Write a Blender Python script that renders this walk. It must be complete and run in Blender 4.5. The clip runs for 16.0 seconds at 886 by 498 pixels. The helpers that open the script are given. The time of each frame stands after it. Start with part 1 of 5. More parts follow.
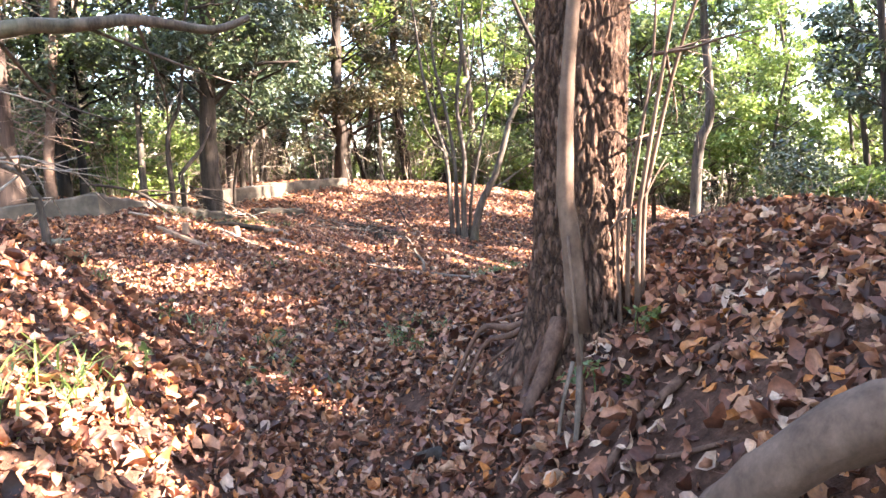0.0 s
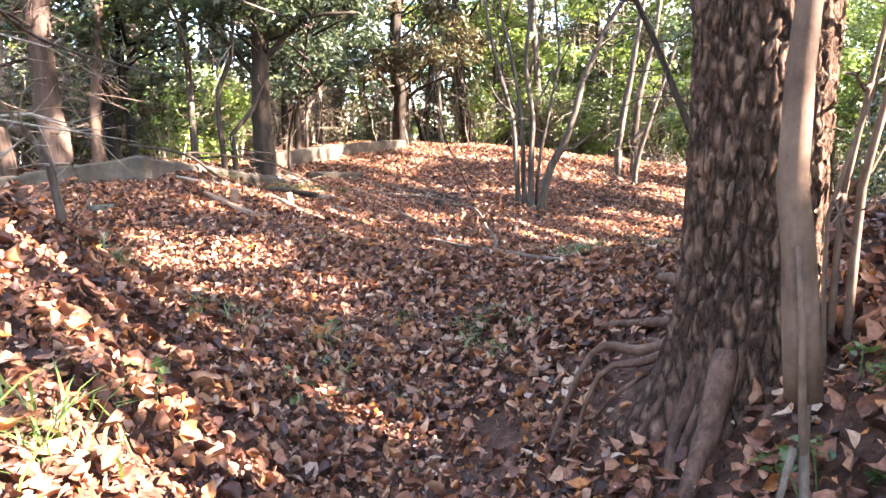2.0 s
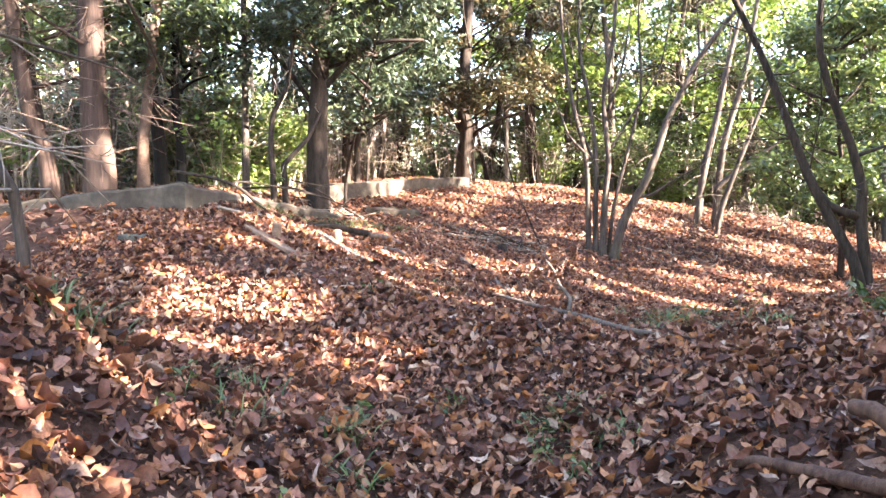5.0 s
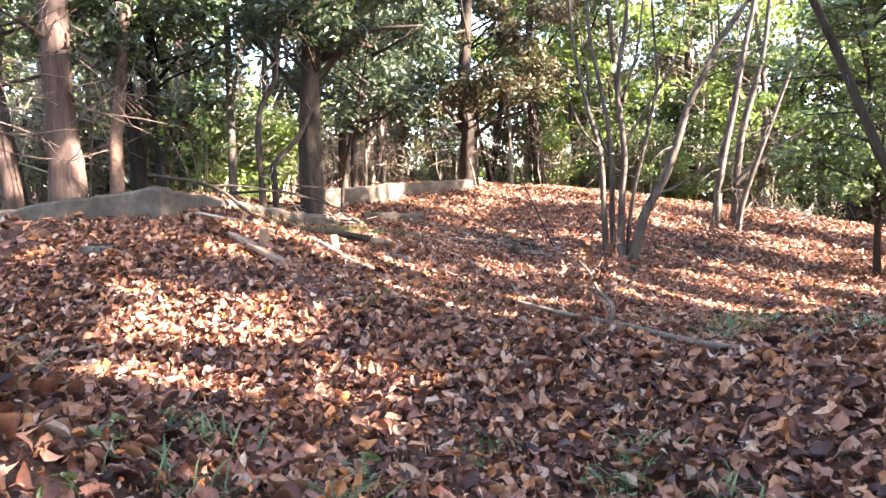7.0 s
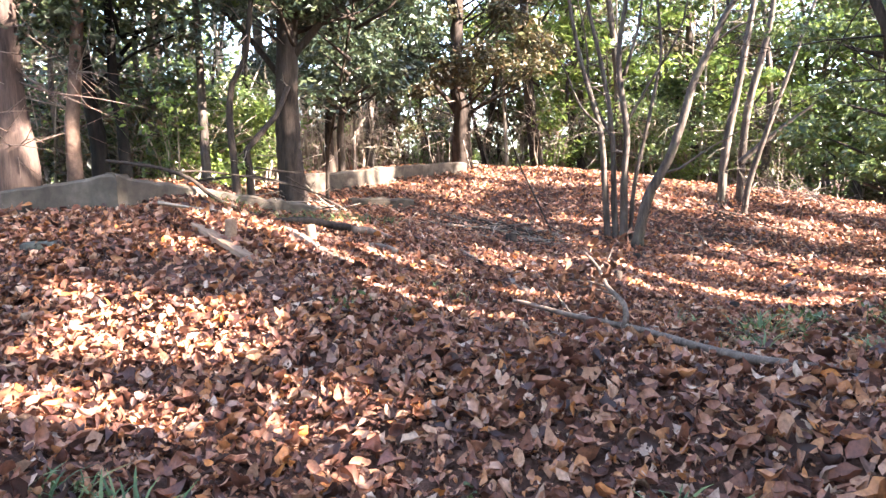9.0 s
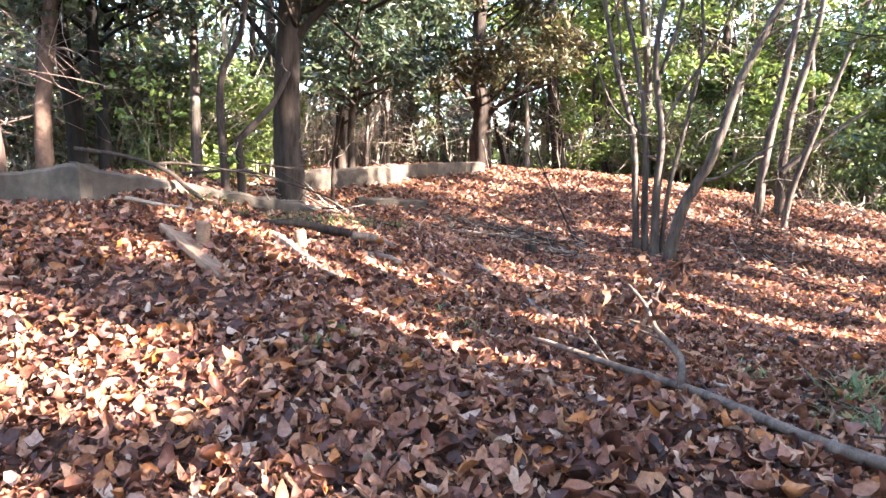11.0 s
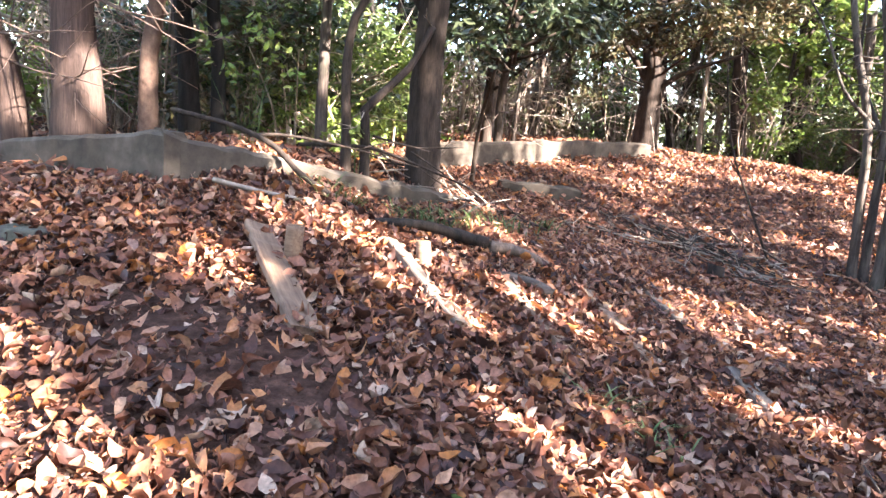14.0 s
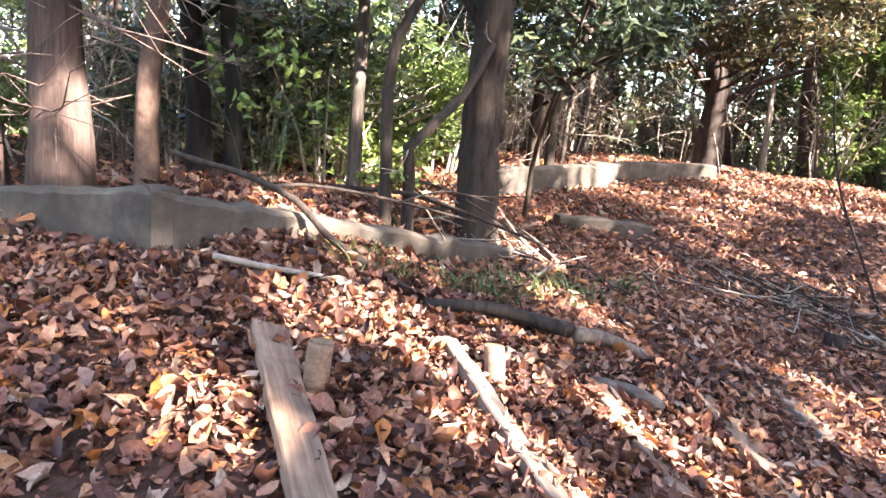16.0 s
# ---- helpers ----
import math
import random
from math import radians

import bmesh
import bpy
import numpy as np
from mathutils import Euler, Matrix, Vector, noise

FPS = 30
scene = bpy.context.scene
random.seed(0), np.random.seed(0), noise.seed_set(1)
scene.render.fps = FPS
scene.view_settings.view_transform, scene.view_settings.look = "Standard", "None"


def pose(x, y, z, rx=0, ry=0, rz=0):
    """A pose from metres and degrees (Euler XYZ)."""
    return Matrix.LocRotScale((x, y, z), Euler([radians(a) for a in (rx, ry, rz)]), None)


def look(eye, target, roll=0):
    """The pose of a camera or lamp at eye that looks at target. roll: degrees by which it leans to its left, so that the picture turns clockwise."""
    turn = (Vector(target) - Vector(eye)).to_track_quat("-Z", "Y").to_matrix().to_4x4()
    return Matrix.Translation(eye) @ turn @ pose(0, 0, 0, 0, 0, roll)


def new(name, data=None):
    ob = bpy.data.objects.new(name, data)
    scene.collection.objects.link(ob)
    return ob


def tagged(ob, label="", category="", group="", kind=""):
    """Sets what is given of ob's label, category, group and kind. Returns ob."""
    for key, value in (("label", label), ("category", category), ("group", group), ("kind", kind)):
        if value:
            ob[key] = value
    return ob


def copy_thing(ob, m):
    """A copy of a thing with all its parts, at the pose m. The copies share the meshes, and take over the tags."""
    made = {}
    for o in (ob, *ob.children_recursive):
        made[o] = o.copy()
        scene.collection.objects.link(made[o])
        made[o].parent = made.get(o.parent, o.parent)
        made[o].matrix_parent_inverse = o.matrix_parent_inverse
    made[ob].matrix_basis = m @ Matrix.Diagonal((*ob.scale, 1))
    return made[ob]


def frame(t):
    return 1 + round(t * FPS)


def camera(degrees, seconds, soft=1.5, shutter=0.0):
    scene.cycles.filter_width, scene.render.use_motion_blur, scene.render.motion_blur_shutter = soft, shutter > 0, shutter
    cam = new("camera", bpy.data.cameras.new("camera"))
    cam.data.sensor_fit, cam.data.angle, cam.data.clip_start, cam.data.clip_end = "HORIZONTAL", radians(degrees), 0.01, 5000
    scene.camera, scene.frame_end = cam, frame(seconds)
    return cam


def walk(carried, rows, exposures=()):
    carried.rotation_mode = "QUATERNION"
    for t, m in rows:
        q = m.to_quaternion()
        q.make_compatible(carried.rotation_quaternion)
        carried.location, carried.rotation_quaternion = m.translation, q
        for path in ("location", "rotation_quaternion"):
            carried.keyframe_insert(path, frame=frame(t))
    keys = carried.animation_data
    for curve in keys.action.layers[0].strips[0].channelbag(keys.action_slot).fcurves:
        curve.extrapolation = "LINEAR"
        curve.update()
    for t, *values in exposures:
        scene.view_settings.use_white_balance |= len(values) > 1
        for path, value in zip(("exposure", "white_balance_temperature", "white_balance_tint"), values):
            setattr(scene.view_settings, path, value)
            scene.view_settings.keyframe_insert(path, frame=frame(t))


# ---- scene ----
cam = camera(68.0, 16.0)
PATH = [
    (0, (-0.064, 0.424, 1.226), (-0.055, 2.414, 1.026), -2.1),
    (0.5, (-0.165, 0.687, 1.261), (-0.133, 2.673, 1.025), -1.6),
    (1, (-0.168, 0.984, 1.235), (-0.255, 2.961, 0.946), -0.9),
    (1.5, (-0.204, 1.2, 1.243), (-0.35, 3.171, 0.943), -1.0),
    (2, (-0.275, 1.394, 1.257), (-0.434, 3.364, 0.95), -1.7),
    (2.5, (-0.279, 1.586, 1.274), (-0.505, 3.555, 1.006), 0.4),
    (3, (-0.293, 1.778, 1.263), (-0.542, 3.748, 1.024), 1.1),
    (3.5, (-0.348, 1.985, 1.281), (-0.559, 3.959, 1.036), -0.8),
    (4, (-0.34, 2.16, 1.308), (-0.629, 4.126, 1.085), 0.1),
    (4.2, (-0.341, 2.212, 1.311), (-0.664, 4.173, 1.084), 1.1),
    (6.3, (-0.629, 3.072, 1.163), (-0.98, 5.037, 1.041), -0.6),
    (6.5, (-0.657, 3.183, 1.158), (-0.941, 5.159, 1.032), -1.3),
    (7, (-0.684, 3.383, 1.126), (-1.023, 5.347, 0.959), -1.0),
    (7.5, (-0.659, 3.56, 1.156), (-1.043, 5.515, 0.978), -1.1),
    (8, (-0.7, 3.759, 1.118), (-0.983, 5.732, 0.955), -1.3),
    (8.5, (-0.748, 3.916, 1.137), (-1.006, 5.888, 0.923), -2.0),
    (9, (-0.73, 4.099, 1.131), (-1.058, 6.06, 0.913), -1.7),
    (9.2, (-0.726, 4.182, 1.153), (-1.023, 6.145, 0.908), -1.0),
    (11.3, (-0.879, 5.19, 1.173), (-1.26, 7.141, 0.952), 0.3),
    (11.5, (-0.917, 5.278, 1.191), (-1.251, 7.235, 0.951), -0.7),
    (12, (-0.997, 5.548, 1.203), (-1.385, 7.494, 0.955), -0.2),
    (12.5, (-1.057, 5.775, 1.248), (-1.524, 7.701, 0.978), 1.3),
    (13, (-1.145, 6.02, 1.283), (-1.563, 7.963, 1.054), -0.9),
    (13.5, (-1.274, 6.334, 1.324), (-1.77, 8.251, 1.045), 1.3),
    (14, (-1.41, 6.6, 1.4), (-2.163, 8.42, 1.052), 4.5),
    (14.5, (-1.649, 6.891, 1.477), (-2.501, 8.675, 1.175), 4.1),
    (15, (-1.847, 7.166, 1.565), (-2.818, 8.886, 1.248), 4.7),
    (15.5, (-1.954, 7.433, 1.646), (-2.913, 9.157, 1.315), 5.5),
    (16, (-2.155, 7.641, 1.677), (-2.987, 9.426, 1.331), 4.7),
]
walk(cam, [(t, look(eye, target, roll)) for t, eye, target, roll in PATH], [(0, 4.3, 7000, 15), (4, 4.35, 6950, 15), (7, 4.2, 6750, 15), (9, 4.15, 6650, 15), (12.5, 4.0, 6500, 15), (16, 3.95, 6450, 15)])
# ---------------------------------------------------------------- light
SUN_DIR = Vector((0.84, -0.20, 0.52)).normalized()      # towards the sun: low, from the right and a little behind
world = bpy.data.worlds.new("sky")
scene.world = world
world.use_nodes = True
wn = world.node_tree.nodes
sky = wn.new("ShaderNodeTexSky")
sky.sky_type = "NISHITA"
sky.sun_disc = False
sky.sun_elevation = math.asin(SUN_DIR.z)
sky.sun_rotation = math.atan2(SUN_DIR.x, SUN_DIR.y)
wn["Background"].inputs["Strength"].default_value = 0.125
world.node_tree.links.new(sky.outputs[0], wn["Background"].inputs["Color"])
sun = new("sun", bpy.data.lights.new("sun", "SUN"))
sun.data.energy, sun.data.angle, sun.data.color = 5.0, radians(0.5), (1.0, 0.95, 0.88)
sun.matrix_world = look((40 * SUN_DIR.x, 40 * SUN_DIR.y, 40 * SUN_DIR.z), (0, 0, 0))


# ---------------------------------------------------------------- materials
def mat(name, rough=0.8, spec=0.3):
    m = bpy.data.materials.new(name)
    m.use_nodes = True
    b = m.node_tree.nodes["Principled BSDF"]
    b.inputs["Roughness"].default_value = rough
    b.inputs["Specular IOR Level"].default_value = spec
    return m, m.node_tree.nodes, m.node_tree.links, b


def ramp(nodes, stops):
    r = nodes.new("ShaderNodeValToRGB")
    e = r.color_ramp.elements
    while len(e) < len(stops):
        e.new(0.5)
    for el, (p, c) in zip(e, stops):
        el.position, el.color = p, (*c, 1)
    return r


def noise_tex(nodes, links, scale, detail=4.0, vec=None, rough=0.6):
    n = nodes.new("ShaderNodeTexNoise")
    n.inputs["Scale"].default_value, n.inputs["Detail"].default_value, n.inputs["Roughness"].default_value = scale, detail, rough
    if vec is not None:
        links.new(vec, n.inputs["Vector"])
    return n


def mix(nodes, links, kind, fac, a, b):
    n = nodes.new("ShaderNodeMix")
    n.data_type, n.blend_type = "RGBA", kind
    for value, socket in ((fac, n.inputs["Factor"]), (a, n.inputs["A"]), (b, n.inputs["B"])):
        if isinstance(value, (int, float)):
            socket.default_value = value
        elif isinstance(value, tuple):
            socket.default_value = (*value, 1)
        else:
            links.new(value, socket)
    return n.outputs["Result"]


def coords(nodes, links, scale=(1, 1, 1), kind="Object"):
    tc = nodes.new("ShaderNodeTexCoord")
    mp = nodes.new("ShaderNodeMapping")
    mp.inputs["Scale"].default_value = scale
    links.new(tc.outputs[kind], mp.inputs["Vector"])
    return mp.outputs["Vector"]


def bump(nodes, links, b, height, strength=0.5, distance=0.02):
    n = nodes.new("ShaderNodeBump")
    n.inputs["Strength"].default_value, n.inputs["Distance"].default_value = strength, distance
    links.new(height, n.inputs["Height"])
    links.new(n.outputs["Normal"], b.inputs["Normal"])


def leaf_material(name, stops, rough, spec, through_light, spread=0.25):
    """Leaves: each one its own colour out of the ramp, finer mottling on it, part of the light passing through."""
    m, n, l, b = mat(name, rough, spec)
    geo = n.new("ShaderNodeNewGeometry")
    r = ramp(n, stops)
    l.new(geo.outputs["Random Per Island"], r.inputs["Fac"])
    fine = noise_tex(n, l, 60.0, 3.0, coords(n, l))
    f = ramp(n, [(0.3, (1 - spread,) * 3), (0.7, (1.0, 1.0, 1.0))])
    l.new(fine.outputs["Fac"], f.inputs["Fac"])
    col = mix(n, l, "MULTIPLY", 1.0, r.outputs["Color"], f.outputs["Color"])
    l.new(col, b.inputs["Base Color"])
    tr = n.new("ShaderNodeBsdfTranslucent")
    l.new(col, tr.inputs["Color"])
    mx = n.new("ShaderNodeMixShader")
    mx.inputs["Fac"].default_value = through_light
    l.new(b.outputs["BSDF"], mx.inputs[1])
    l.new(tr.outputs["BSDF"], mx.inputs[2])
    l.new(mx.outputs["Shader"], n["Material Output"].inputs["Surface"])
    return m


def bark_material(name, dark, light, stretch=5.0, scale=9.0, strength=0.8, moss=0.0):
    m, n, l, b = mat(name, 0.85, 0.2)
    v = coords(n, l, (1, 1, 1 / stretch))
    big = noise_tex(n, l, scale, 6.0, v, 0.7)
    small = noise_tex(n, l, scale * 6, 4.0, v, 0.7)
    r = ramp(n, [(0.36, dark), (0.66, light)])
    l.new(big.outputs["Fac"], r.inputs["Fac"])
    fine = ramp(n, [(0.3, (0.6, 0.58, 0.56)), (0.75, (1.15, 1.12, 1.1))])
    l.new(small.outputs["Fac"], fine.inputs["Fac"])
    col = mix(n, l, "MULTIPLY", 1.0, r.outputs["Color"], fine.outputs["Color"])
    if moss:
        stain = noise_tex(n, l, 2.3, 5.0, coords(n, l))
        k = ramp(n, [(0.5, (0, 0, 0)), (0.7, (moss, moss, moss))])
        l.new(stain.outputs["Fac"], k.inputs["Fac"])
        col = mix(n, l, "MIX", k.outputs["Color"], col, (0.16, 0.17, 0.10))
    l.new(col, b.inputs["Base Color"])
    h = mix(n, l, "MIX", 0.35, big.outputs["Fac"], small.outputs["Fac"])
    bump(n, l, b, h, strength, 0.015)
    return m


def soil_material():
    m, n, l, b = mat("soil", 0.95, 0.1)
    v = coords(n, l)
    big, mid, fine = noise_tex(n, l, 0.9, 5.0, v), noise_tex(n, l, 14.0, 5.0, v, 0.75), noise_tex(n, l, 70.0, 3.0, v)
    r = ramp(n, [(0.3, (0.03, 0.015, 0.010)), (0.5, (0.07, 0.036, 0.025)), (0.68, (0.14, 0.075, 0.052)), (0.8, (0.24, 0.14, 0.095))])
    l.new(mid.outputs["Fac"], r.inputs["Fac"])
    k = ramp(n, [(0.35, (0.75, 0.7, 0.68)), (0.65, (1.1, 1.05, 1.0))])
    l.new(big.outputs["Fac"], k.inputs["Fac"])
    col = mix(n, l, "MULTIPLY", 1.0, r.outputs["Color"], k.outputs["Color"])
    l.new(col, b.inputs["Base Color"])
    h = mix(n, l, "MIX", 0.4, mid.outputs["Fac"], fine.outputs["Fac"])
    bump(n, l, b, h, 0.9, 0.03)
    return m


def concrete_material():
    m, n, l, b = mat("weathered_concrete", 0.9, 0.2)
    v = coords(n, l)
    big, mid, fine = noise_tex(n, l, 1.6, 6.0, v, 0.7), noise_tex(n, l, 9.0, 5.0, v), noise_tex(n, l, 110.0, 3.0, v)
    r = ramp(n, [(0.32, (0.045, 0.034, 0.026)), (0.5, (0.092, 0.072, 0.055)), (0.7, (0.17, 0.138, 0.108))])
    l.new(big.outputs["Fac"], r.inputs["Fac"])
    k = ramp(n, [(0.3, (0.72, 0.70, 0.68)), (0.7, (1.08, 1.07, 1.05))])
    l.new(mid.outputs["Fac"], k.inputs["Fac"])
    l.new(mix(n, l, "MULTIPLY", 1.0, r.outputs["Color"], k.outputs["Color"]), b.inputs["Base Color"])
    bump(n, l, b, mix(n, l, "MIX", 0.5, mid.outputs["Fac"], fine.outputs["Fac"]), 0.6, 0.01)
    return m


def wood_material(name, dark, light):
    m, n, l, b = mat(name, 0.75, 0.25)
    v = coords(n, l, (1.2, 22, 22))
    grain = noise_tex(n, l, 2.2, 6.0, v, 0.65)
    stain = noise_tex(n, l, 3.5, 4.0, coords(n, l))
    r = ramp(n, [(0.3, dark), (0.68, light)])
    l.new(grain.outputs["Fac"], r.inputs["Fac"])
    k = ramp(n, [(0.35, (0.6, 0.57, 0.55)), (0.6, (1.05, 1.03, 1.0))])
    l.new(stain.outputs["Fac"], k.inputs["Fac"])
    l.new(mix(n, l, "MULTIPLY", 1.0, r.outputs["Color"], k.outputs["Color"]), b.inputs["Base Color"])
    bump(n, l, b, grain.outputs["Fac"], 0.5, 0.006)
    return m


SOIL = soil_material()
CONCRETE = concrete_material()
DEAD = leaf_material("dead_oak_leaves", [(0.0, (0.045, 0.019, 0.013)), (0.22, (0.12, 0.043, 0.027)), (0.42, (0.26, 0.097, 0.054)), (0.60, (0.40, 0.168, 0.094)),
                                         (0.76, (0.52, 0.260, 0.146)), (0.84, (0.58, 0.195, 0.045)), (0.93, (0.64, 0.43, 0.30)), (1.0, (0.22, 0.073, 0.047))], 0.55, 0.3, 0.14, 0.5)
CURLED = leaf_material("withered_leaves", [(0.0, (0.07, 0.032, 0.022)), (0.6, (0.16, 0.07, 0.04)), (1.0, (0.26, 0.13, 0.07))], 0.7, 0.2, 0.15)
EVERGREEN = leaf_material("evergreen_leaves", [(0.0, (0.045, 0.068, 0.022)), (0.5, (0.09, 0.125, 0.036)), (0.85, (0.15, 0.185, 0.055)), (1.0, (0.24, 0.25, 0.09))], 0.35, 0.55, 0.38)
DARKGREEN = leaf_material("dark_evergreen_leaves", [(0.0, (0.02, 0.032, 0.016)), (0.6, (0.045, 0.064, 0.028)), (1.0, (0.09, 0.095, 0.045))], 0.32, 0.6, 0.25)
BROWNGREEN = leaf_material("brown_green_leaves", [(0.0, (0.04, 0.04, 0.018)), (0.5, (0.085, 0.07, 0.03)), (0.8, (0.14, 0.085, 0.04)), (1.0, (0.10, 0.12, 0.04))], 0.45, 0.45, 0.3)
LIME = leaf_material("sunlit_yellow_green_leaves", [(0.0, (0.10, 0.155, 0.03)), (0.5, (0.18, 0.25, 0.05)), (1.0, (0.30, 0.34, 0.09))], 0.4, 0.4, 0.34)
HERB = leaf_material("grass_blades", [(0.0, (0.05, 0.085, 0.025)), (0.6, (0.10, 0.15, 0.045)), (1.0, (0.22, 0.25, 0.09))], 0.5, 0.35, 0.3)


def plated_bark():
    """Thick corky bark: long plates parted by dark fissures."""
    m, n, l, b = mat("plated_bark", 0.9, 0.15)
    v = coords(n, l, (1, 1, 0.33))
    warp = noise_tex(n, l, 16.0, 8.0, v, 0.72)
    add = n.new("ShaderNodeVectorMath")
    add.operation = "MULTIPLY_ADD"
    l.new(warp.outputs["Color"], add.inputs[0])
    add.inputs[1].default_value = (0.075, 0.075, 0.075)
    l.new(v, add.inputs[2])
    cell = n.new("ShaderNodeTexVoronoi")
    cell.feature = "DISTANCE_TO_EDGE"
    cell.inputs["Scale"].default_value = 21.0
    l.new(add.outputs[0], cell.inputs["Vector"])
    fis = ramp(n, [(0.0, (0.0, 0.0, 0.0)), (0.05, (0.4, 0.4, 0.4)), (0.22, (0.85, 0.85, 0.85)), (0.4, (1.0, 1.0, 1.0))])
    l.new(cell.outputs["Distance"], fis.inputs["Fac"])
    fine = noise_tex(n, l, 45.0, 5.0, v, 0.7)
    tone = ramp(n, [(0.3, (0.11, 0.056, 0.037)), (0.55, (0.22, 0.122, 0.083)), (0.75, (0.36, 0.225, 0.155))])
    l.new(fine.outputs["Fac"], tone.inputs["Fac"])
    l.new(mix(n, l, "MIX", fis.outputs["Color"], (0.055, 0.032, 0.024), tone.outputs["Color"]), b.inputs["Base Color"])
    h = mix(n, l, "ADD", 0.25, fis.outputs["Color"], fine.outputs["Color"])
    bump(n, l, b, h, 1.0, 0.035)
    return m


BARK_PLATED = plated_bark()
BARK_DARK = bark_material("dark_bark", (0.024, 0.017, 0.013), (0.075, 0.053, 0.040), 6.0, 14.0, 0.9)
BARK_RED = bark_material("fibrous_red_brown_bark", (0.042, 0.027, 0.022), (0.115, 0.074, 0.058), 14.0, 14.0, 0.5)
BARK_GREY = bark_material("grey_bark", (0.036, 0.027, 0.022), (0.155, 0.118, 0.096), 8.0, 12.0, 0.8, 0.25)
BARK_PALE = bark_material("pale_smooth_bark", (0.24, 0.185, 0.14), (0.46, 0.38, 0.30), 3.0, 5.0, 0.3, 0.2)
BARK_SMOOTH = bark_material("smooth_brown_bark", (0.09, 0.054, 0.038), (0.18, 0.115, 0.084), 1.5, 4.0, 0.3)
ROOT = bark_material("earthy_root_bark", (0.06, 0.030, 0.020), (0.18, 0.098, 0.066), 2.0, 12.0, 0.7)
TWIG = bark_material("dry_twig_bark", (0.20, 0.15, 0.115), (0.44, 0.36, 0.29), 5.0, 20.0, 0.4)
DRYTWIG = bark_material("dry_reddish_twig_bark", (0.10, 0.064, 0.050), (0.27, 0.185, 0.145), 5.0, 20.0, 0.4)
FALLEN = bark_material("weathered_branch_bark", (0.075, 0.052, 0.040), (0.22, 0.16, 0.122), 5.0, 16.0, 0.6)
# dark bark coloured near black for the shade its two trunks stand in
BARK_SHADED = bark_material("shade_blackened_bark", (0.006, 0.005, 0.004), (0.022, 0.017, 0.014), 6.0, 14.0, 0.9)
ROTTEN = bark_material("rotten_black_bark", (0.016, 0.012, 0.010), (0.06, 0.043, 0.033), 4.0, 18.0, 1.0)
STONE = bark_material("dark_mossy_stone", (0.04, 0.034, 0.028), (0.11, 0.092, 0.074), 1.0, 9.0, 0.6, 0.3)
PLANK = wood_material("weathered_plank", (0.12, 0.068, 0.044), (0.30, 0.19, 0.122))
OLDPLANK = wood_material("rotten_plank", (0.06, 0.045, 0.036), (0.20, 0.15, 0.115))
ENDGRAIN = bark_material("cut_wood_end", (0.07, 0.04, 0.025), (0.34, 0.22, 0.12), 1.0, 30.0, 0.6)

# ---------------------------------------------------------------- terrain
# broad swells and the banks of the sunken path: heights of soft bumps on two grids
NEAR = [[-0.46, 0.65, 0.83, -1.49, 1.37, -0.46],
        [-0.87, -0.28, -0.26, -0.34, 0.4, -0.47],
        [-0.43, 1.17, 0.34, -0.87, 1.12, -0.29],
        [-0.3, -0.58, -0.59, 0.06, 0.21, 0.01],
        [-0.23, 0.04, 0.48, -0.02, 0.1, 0.03],
        [0.14, 0.18, -0.26, -0.09, 0.28, -0.05],
        [0.27, 0.34, -0.05, 0.27, -0.32, 0.43]]
WIDE = [[1.42, -0.26, -0.37, 1.11],
        [-0.4, 0.42, 0.59, 0.29],
        [0.72, 0.29, -1.04, -0.51],
        [0.35, 0.7, 0.05, -0.66],
        [-0.1, 0.84, -0.16, -1.05]]


# single humps and hollows: centre, spread across and along, height
HUMPS = [(2.5, 3.4, 0.85, 0.85, -0.26), (-0.7, 4.4, 0.5, 1.3, -0.15), (-3.0, 5.1, 0.7, 0.8, 0.38), (-1.0, 23.0, 6.0, 3.5, 0.40), (-4.05, 11.75, 0.45, 0.7, -0.24), (-1.1, 8.9, 0.6, 0.6, -0.12), (1.0, 23.0, 2.2, 2.5, 0.25), (7.0, 24.0, 3.0, 3.5, 0.7), (2.9, 9.3, 0.7, 0.9, 0.55)]


def terrain(x, y):
    """Ground height, without the small unevenness."""
    z = np.zeros_like(np.asarray(x, float))
    for j, row in enumerate(NEAR):
        for i, a in enumerate(row):
            z = z + a * np.exp(-((x - (-6 + 2 * i)) ** 2 + (y - 2 * j) ** 2) / (2 * 1.5 ** 2))
    for j, row in enumerate(WIDE):
        for i, a in enumerate(row):
            z = z + a * np.exp(-((x - (-14 + 9 * i)) ** 2 + (y - (-8 + 10 * j)) ** 2) / (2 * 6.0 ** 2))
    for cx, cy, sx, sy, h in HUMPS:
        z = z + h * np.exp(-((x - cx) / sx) ** 2 / 2 - ((y - cy) / sy) ** 2 / 2)
    return z


def rough(x, y):
    """Small unevenness of the forest floor."""
    return (0.030 * np.sin(2.1 * x + 1.3 * y) * np.sin(1.7 * y - 0.8 * x + 1.0) + 0.016 * np.sin(5.3 * x + 0.7) * np.sin(4.7 * y + 1.9 * x)
            + 0.008 * np.sin(11.0 * x + 3.0 * y) * np.sin(9.0 * y - 4.0 * x))


def ground_z(x, y):
    return terrain(x, y) + rough(x, y)


def gz(x, y):
    return float(ground_z(np.float64(x), np.float64(y)))


